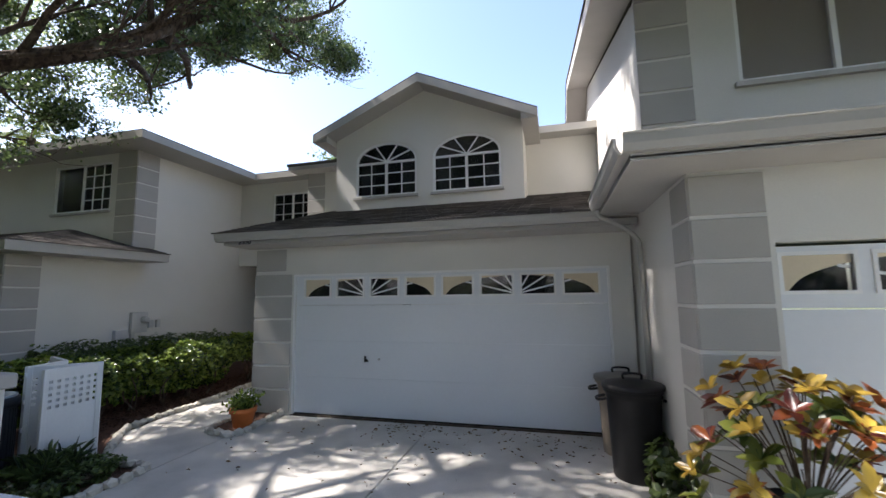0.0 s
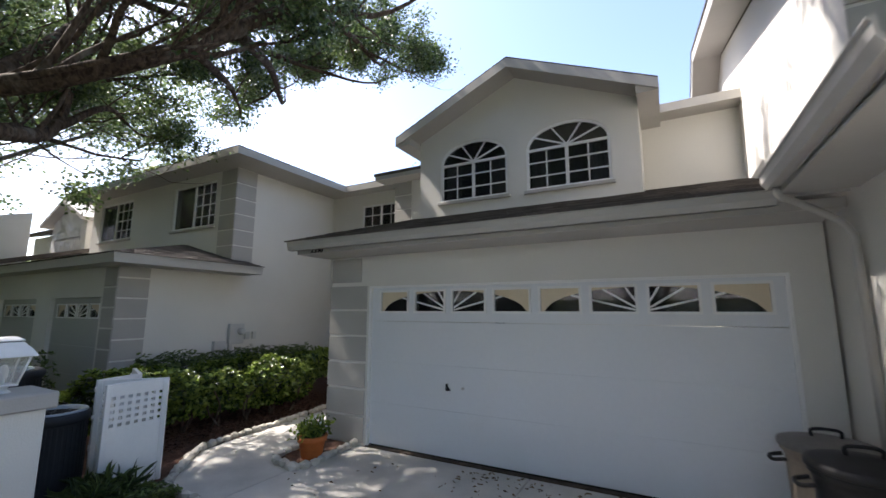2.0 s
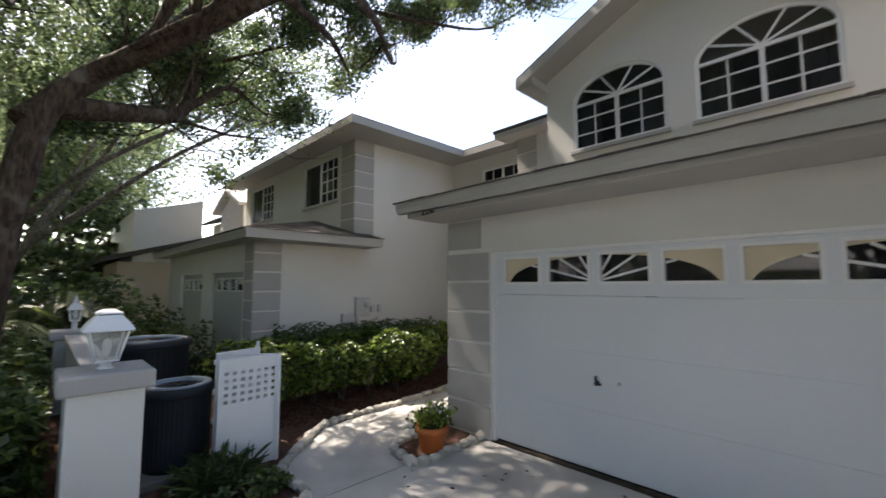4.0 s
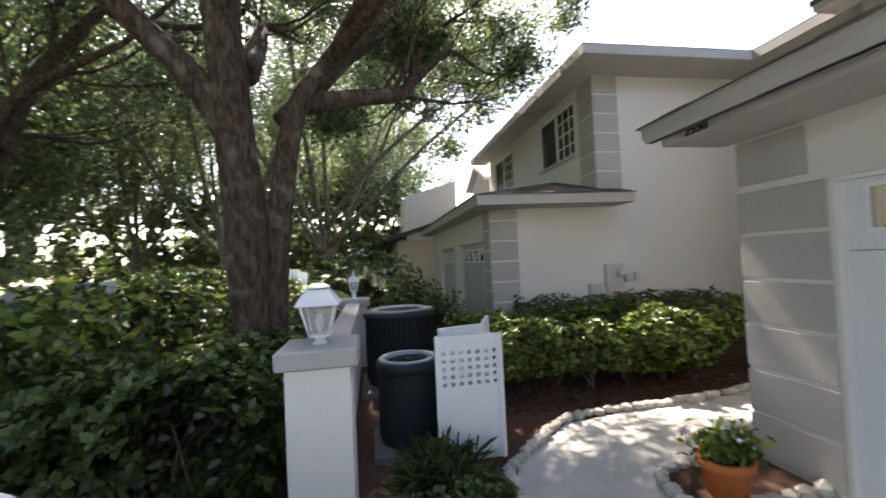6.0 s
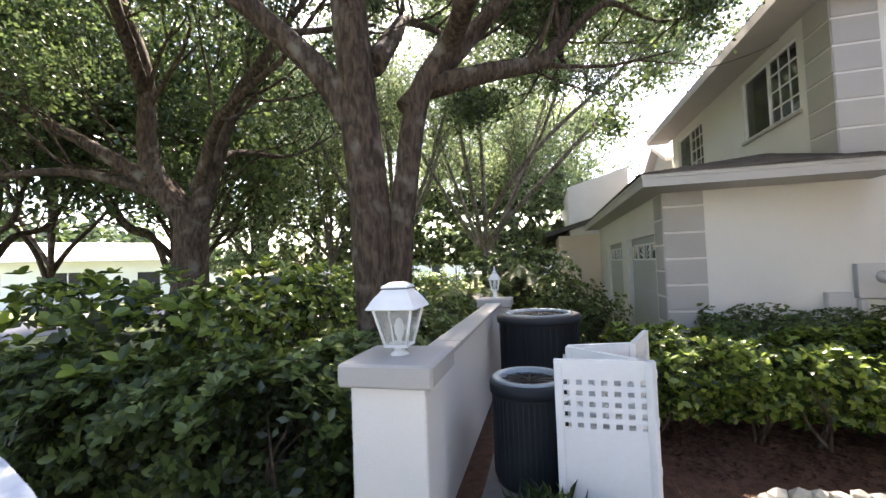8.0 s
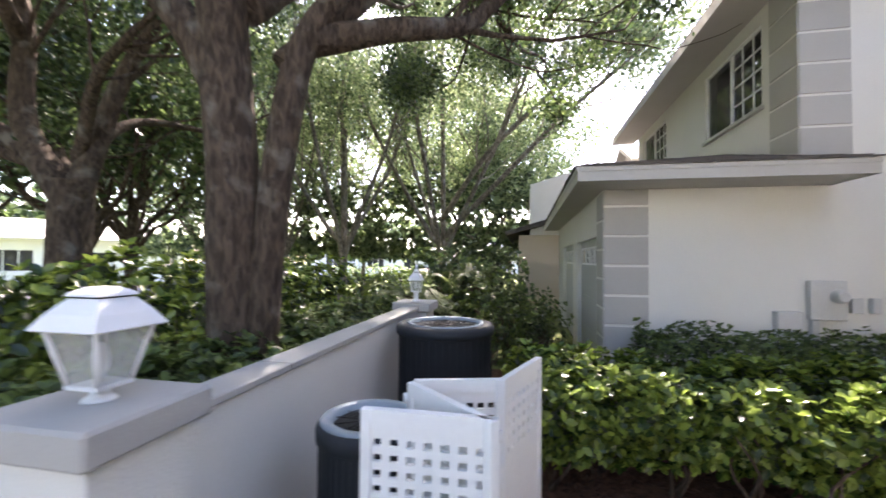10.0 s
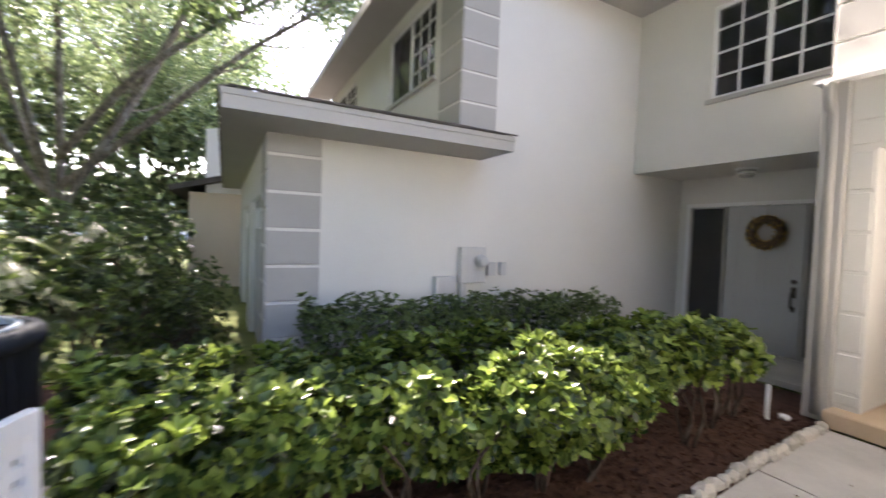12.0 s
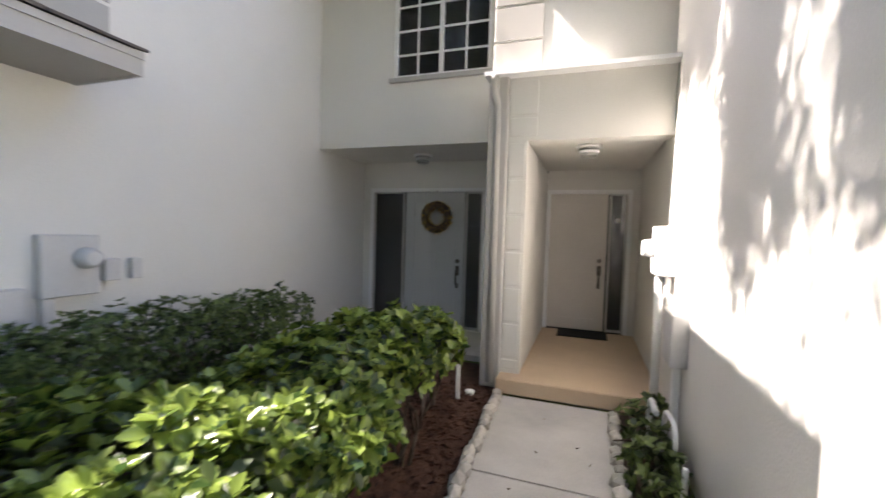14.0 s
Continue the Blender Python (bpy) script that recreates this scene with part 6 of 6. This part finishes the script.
b = r.uniform(0, 2 * np.pi, 900)
rad = 0.2 + 0.065 * np.cos(b)
leaves("straw", np.stack([rad * np.cos(a), 0.065 * np.sin(b), rad * np.sin(a)], 1), 0.05, WREATH, wr, 4, wide=0.3)
part("hanger", boxed(-0.012, 0.012, 0.02, 0.03, 0.2, 0.44), CHROME, wr)

mat = thing("doormat", "thin black doormat before the tan entry door", "doormat")
part("pad", boxed(-5.98, -5.25, 11.95, 12.42, 0.166, 0.182, bevel=0.004), BLACK, mat)
wx = thing("stake", "white plastic stake standing in the mulch", "stake")
part("post", boxed(-6.80, -6.76, 9.48, 9.50, -0.05, 0.34, bevel=0.003), WHITE, wx)
wy = thing("sprinkler_cap", "small white sprinkler cap lying on the mulch", "sprinkler")
part("cap", lathe(bmesh.new(), [(0.045, -0.015), (0.05, 0.0), (0.05, 0.02), (0.03, 0.03)], 14, -6.70, 9.66), WHITE, wy)
dl = thing("door_sensor", "small round white sticker lamp on the sidelight", "doorbell")
part("disc", lathe(bmesh.new(), [(0.04, 0), (0.04, 0.012), (0.03, 0.018)], 16), WHITE, dl).matrix_basis = pose(-5.15, 12.508, 1.95, 90)

# ---- beyond the neighbour ----
D = thing("townhouse", "distant tan and white townhouse with an arched dormer", "house")
part("wall", boxed(-27, -18.0, 3.76, 12, 0, 2.65), STUCCO_TAN, D)
part("low_roof", slab(bmesh.new(), [(-17.5, 3.3, 2.75), (-27.4, 3.3, 2.75), (-27.4, 9.0, 4.4), (-17.5, 9.0, 4.4)], 0.14), SHINGLE, D)
part("side_gable", prism(bmesh.new(), [(4.15, 2.66), (4.15, 4.4), (6.2, 5.0), (6.2, 2.66)], "x", -24, -18.05), WHITE, D)
part("upper_wall", boxed(-27, -18.6, 9.0, 13, 2.65, 5.3), STUCCO, D)
part("upper_roof", slab(bmesh.new(), [(-18.2, 8.5, 5.4), (-27.4, 8.5, 5.4), (-27.4, 12, 6.4), (-18.2, 12, 6.4)], 0.12), SHINGLE, D)
part("dormer_wall", prism(bmesh.new(), [(-20.7, 3.2), (-17.95, 3.2), (-17.95, 5.1), (-19.32, 5.75), (-20.7, 5.1)], "y", 7.6, 9.0), STUCCO, D)
for sgn in (-1, 1):
    ex = -19.32 + sgn * 1.75
    part("dormer_roof", slab(bmesh.new(), [(ex, 7.3, 5.08), (-19.32, 7.3, 5.9), (-19.32, 11, 5.9), (ex, 11, 5.08)], 0.12), TRIM, D)
for x0 in (-20.3, -19.2):
    window(D, x0, x0 + 0.85, 3.9, 4.5, 7.58, 3, 3, arch=0.34, label="arched white-framed window")
garage_door(D, -23.4, -18.6, 2.1, 3.72, 8, -23.2, -18.8, 1.75, 2.0)


def far_house(x, y, w, d, h, rz, label):
    f = thing("bungalow", label, "house", "houses across the street")
    f.matrix_basis = pose(x, y, -0.05, 0, 0, rz)
    part("wall", wall_bm("x", 0, 0.2, -w / 2, w / 2, 0, h, [(-w * 0.38, -w * 0.24, 0.9, 2.2), (-w * 0.1, 0.02 * w, 0.9, 2.2), (w * 0.16, w * 0.24, 0, 2.1)]), WHITE, f)
    part("wall", boxed(-w / 2, w / 2, 0.6, d, 0, h), WHITE, f)
    for a, b in ((-w * 0.38, -w * 0.24), (-w * 0.1, 0.02 * w)):
        win = part("window", boxed(a, b, 0.1, 0.13, 0.9, 2.2), PANE, f)
        fr = bmesh.new()
        for k in range(4):
            xx = a + (b - a) * k / 3
            box(fr, xx - 0.03, xx + 0.03, 0.06, 0.1, 0.9, 2.2)
        part("frame", fr, WHITE, win)
    part("door", boxed(w * 0.16, w * 0.24, 0.1, 0.14, 0, 2.1), DARKROOM, f)
    part("roof", slab(bmesh.new(), [(-w / 2 - 0.6, -0.6, h + 0.1), (w / 2 + 0.6, -0.6, h + 0.1), (w / 2 - 1.5, d / 2, h + 1.6), (-w / 2 + 1.5, d / 2, h + 1.6)], 0.15), STUCCO, f)
    part("roof", slab(bmesh.new(), [(-w / 2 - 0.6, -0.6, h + 0.1), (-w / 2 + 1.5, d / 2, h + 1.6), (-w / 2 - 0.6, d + 0.6, h + 0.1)], 0.15), STUCCO, f)
    return f


far_house(-24, -27, 17, 9, 2.9, 145, "low white bungalow across the street under trees")
far_house(-48, -12, 16, 9, 2.9, 110, "low white bungalow far along the street")
# Unseen bungalow, added behind the viewpoint for the panes to mirror.
far_house(-2, -30, 16, 9, 2.9, 180, "low white bungalow across the street")
far_house(-60, 6, 18, 9, 2.9, 95, "low pale bungalow at the end of the lawn")
tagged(link("road", boxed(-150, 80, -19.5, -12.5, -0.3, -0.03), ASPHALT), "grey asphalt street", "road", kind="structure")

# ---- parked car ----
def car(x, y, rz, paint, label):
    c = thing("car", label, "car", "cars along the street")
    c.matrix_basis = pose(x, y, 0, 0, 0, rz)
    prof = [(-2.25, 0.35), (-2.28, 0.66), (-2.16, 0.84), (-1.75, 0.95), (-1.35, 1.0), (-0.55, 1.58), (1.4, 1.62), (1.95, 1.15), (2.2, 1.0), (2.25, 0.4), (1.9, 0.28), (-1.9, 0.28)]
    bm = prism(bmesh.new(), prof, "y", -0.86, 0.86)
    for v in bm.verts:
        if v.co.z > 1.2:
            v.co.y *= 0.82
        if v.co.x < -1.3:
            v.co.y *= 1 - 0.36 * ((-1.3 - v.co.x) / 0.98) ** 2
    bmesh.ops.bevel(bm, geom=bm.edges[:], offset=0.05, segments=2, affect="EDGES")
    part("body", bm, paint, c)
    for sgn in (-1, 1):
        for q in ([(-1.0, 1.10), (-0.48, 1.50), (0.35, 1.53), (0.35, 1.10)], [(0.43, 1.10), (0.43, 1.53), (1.3, 1.53), (1.65, 1.12)]):
            bm = bmesh.new()
            vs = [bm.verts.new((a, sgn * (0.885 - (b - 1.1) * 0.27), b)) for a, b in q]
            bm.faces.new(vs)
            part("side_window", bm, PANE, c)
        for wx in (-1.4, 1.4):
            w = part("wheel", lathe(bmesh.new(), [(0.30, -0.1), (0.33, -0.08), (0.33, 0.08), (0.30, 0.1)], 24), BLACK, c)
            w.matrix_basis = pose(wx, sgn * 0.80, 0.33, 90)
            rim = part("rim", lathe(bmesh.new(), [(0.2, -0.11), (0.2, 0.11)], 18), CHROME, w)
        part("headlight", boxed(-2.25, -2.02, sgn * 0.50 - 0.12, sgn * 0.50 + 0.12, 0.62, 0.74, bevel=0.02), LAMPGLASS, c)
    bm = bmesh.new()
    bm.faces.new([bm.verts.new(p) for p in ((-1.27, -0.74, 1.078), (-1.27, 0.74, 1.078), (-0.64, 0.62, 1.54), (-0.64, -0.62, 1.54))])
    part("windscreen", bm, PANE, c)
    return c


SILVER = surface("silver_paint", (0.55, 0.56, 0.57), 0.3, metal=0.5, spread=0.03, scale=2, fine=30, bump=0.0)
car(-19.6, -9.4, 150, SILVER, "silver sports utility car parked by the lawn")
CARWHITE = surface("white_car_paint", (0.62, 0.66, 0.72), 0.25, spread=0.02, scale=2, fine=30, bump=0.0)
car(-3.02, -0.52, -90, CARWHITE, "pale blue-white car parked on the driveway")
car(-27.0, -12.0, 165, SILVER, "silver car parked far along the street")

# ---- palms ----
def palm(x, y, h, fronds, length, seed, label):
    p = thing("palm", label, "palm", at=(x, y, 0))
    bm = bmesh.new()
    tube(bm, smooth_line([(0, 0, -0.1), (0.05, 0, h * 0.5), (0, 0.05, h)], 5), [0.17] * 11, 12, 0.1)
    part("trunk", bm, BARK, p)
    rr = random.Random(seed)
    for k in range(fronds):
        a = 2 * math.pi * k / fronds + rr.uniform(-0.2, 0.2)
        lift = rr.uniform(-0.2, 0.9)
        pts = smooth_line([(0, 0, h), (math.cos(a) * length * 0.5, math.sin(a) * length * 0.5, h + length * lift * 0.6), (math.cos(a) * length, math.sin(a) * length, h + length * (lift - 0.45) * 0.6)], 6)
        bm = bmesh.new()
        tube(bm, pts, [0.015] * len(pts), 5, caps=False)
        for i in range(2, len(pts)):
            for t in (0.0, 0.5):
                q = pts[i - 1].lerp(pts[i], t)
                d = (pts[i] - pts[i - 1]).normalized()
                s = d.cross(Vector((0, 0, 1))).normalized()
                for sgn in (-1, 1):
                    tip = q + (s * sgn * 0.8 + d * 0.5) * length * 0.28 - Vector((0, 0, 0.06 * length))
                    w = d * 0.022 * length
                    bm.faces.new([bm.verts.new(v) for v in (q - w, q + w, tip)])
        part("frond", bm, PALMLEAF, p)
    return p


palm(-25, 13.9, 10.0, 16, 2.0, 5, "tall fan palm behind the roof")
palm(-13.2, 1.2, 0.9, 18, 1.3, 7, "low dark palm with arching fronds")
palm(-15.0, 2.6, 1.1, 16, 1.2, 8, "low dark palm with arching fronds")

hedge("low clipped hedge bordering the far lawn", ribbon([(-11, -4.5), (-20, -4.0), (-34, -3.0)], 0.8, 0.0, 1.0, 0.15), 6000, 0.2, HEDGELEAF, 131)
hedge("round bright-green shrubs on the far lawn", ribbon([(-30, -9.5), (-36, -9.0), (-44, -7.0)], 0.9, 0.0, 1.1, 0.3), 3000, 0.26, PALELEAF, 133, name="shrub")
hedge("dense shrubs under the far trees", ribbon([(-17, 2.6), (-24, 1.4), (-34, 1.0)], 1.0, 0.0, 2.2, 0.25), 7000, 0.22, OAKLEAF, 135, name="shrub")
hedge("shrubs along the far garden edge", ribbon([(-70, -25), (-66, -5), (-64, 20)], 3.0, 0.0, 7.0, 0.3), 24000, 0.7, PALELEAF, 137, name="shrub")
hedge("dark shrubs behind the driveway across the street", ribbon([(-40, -40), (-10, -42), (25, -38)], 3.0, 0.0, 7.0, 0.3), 30000, 0.7, OAKLEAF, 139, name="shrub")
hedge("strappy plants in front of the screen", ribbon([(-5.1, 3.0), (-5.15, 3.55)], 0.2, 0.0, 0.2, 0.2), 1100, 0.2, OAKLEAF, 141, name="shrub", wide=0.07)
hedge("green plants behind the bins at the wall foot", ribbon([(0.98, 3.9), (0.98, 5.2)], 0.12, 0.0, 0.4, 0.2), 1500, 0.09, SHADETONELEAF, 143, name="shrub")

# ---- litter ----
LITTER = surface("dry_leaf", (0.14, 0.09, 0.045), 0.9, spread=0.3, scale=30, fine=90, bump=0.1, per_island=0.5)
r = np.random.default_rng(11)
pts = np.concatenate([np.stack([r.uniform(-2.6, 0.6, 190), 5.9 - np.abs(r.normal(0, 0.55, 190)), np.full(190, 0.004)], 1), np.stack([r.uniform(-4.2, 1.0, 160), r.uniform(1.5, 5.8, 160), np.full(160, 0.004)], 1)])
lf = tagged(leaves("leaf_litter", pts, 0.05, LITTER, None, 12, flat=0.93, wide=0.45), "dry brown leaves strewn on the concrete", "leaf litter")
pts = np.stack([r.uniform(-6.3, -5.4, 18), r.uniform(5.5, 9.7, 18), np.full(18, 0.004)], 1)
tagged(leaves("leaf_litter", pts, 0.04, LITTER, None, 13, flat=0.93, wide=0.4), "few dry leaves on the walkway", "leaf litter")
pts = np.stack([r.uniform(-7.6, -6.3, 4200), r.uniform(4.2, 9.9, 4200), r.uniform(-0.012, 0.012, 4200)], 1)
pts = pts[pts[:, 0] < np.interp(pts[:, 1], [4.2, 4.7, 6, 7, 9.7], [-6.0, -6.1, -6.2, -6.32, -6.5])]
tagged(leaves("mulch_chips", pts, 0.055, MULCH, None, 14, flat=0.85, wide=0.3), "red-brown bark chips on the bed", "mulch")
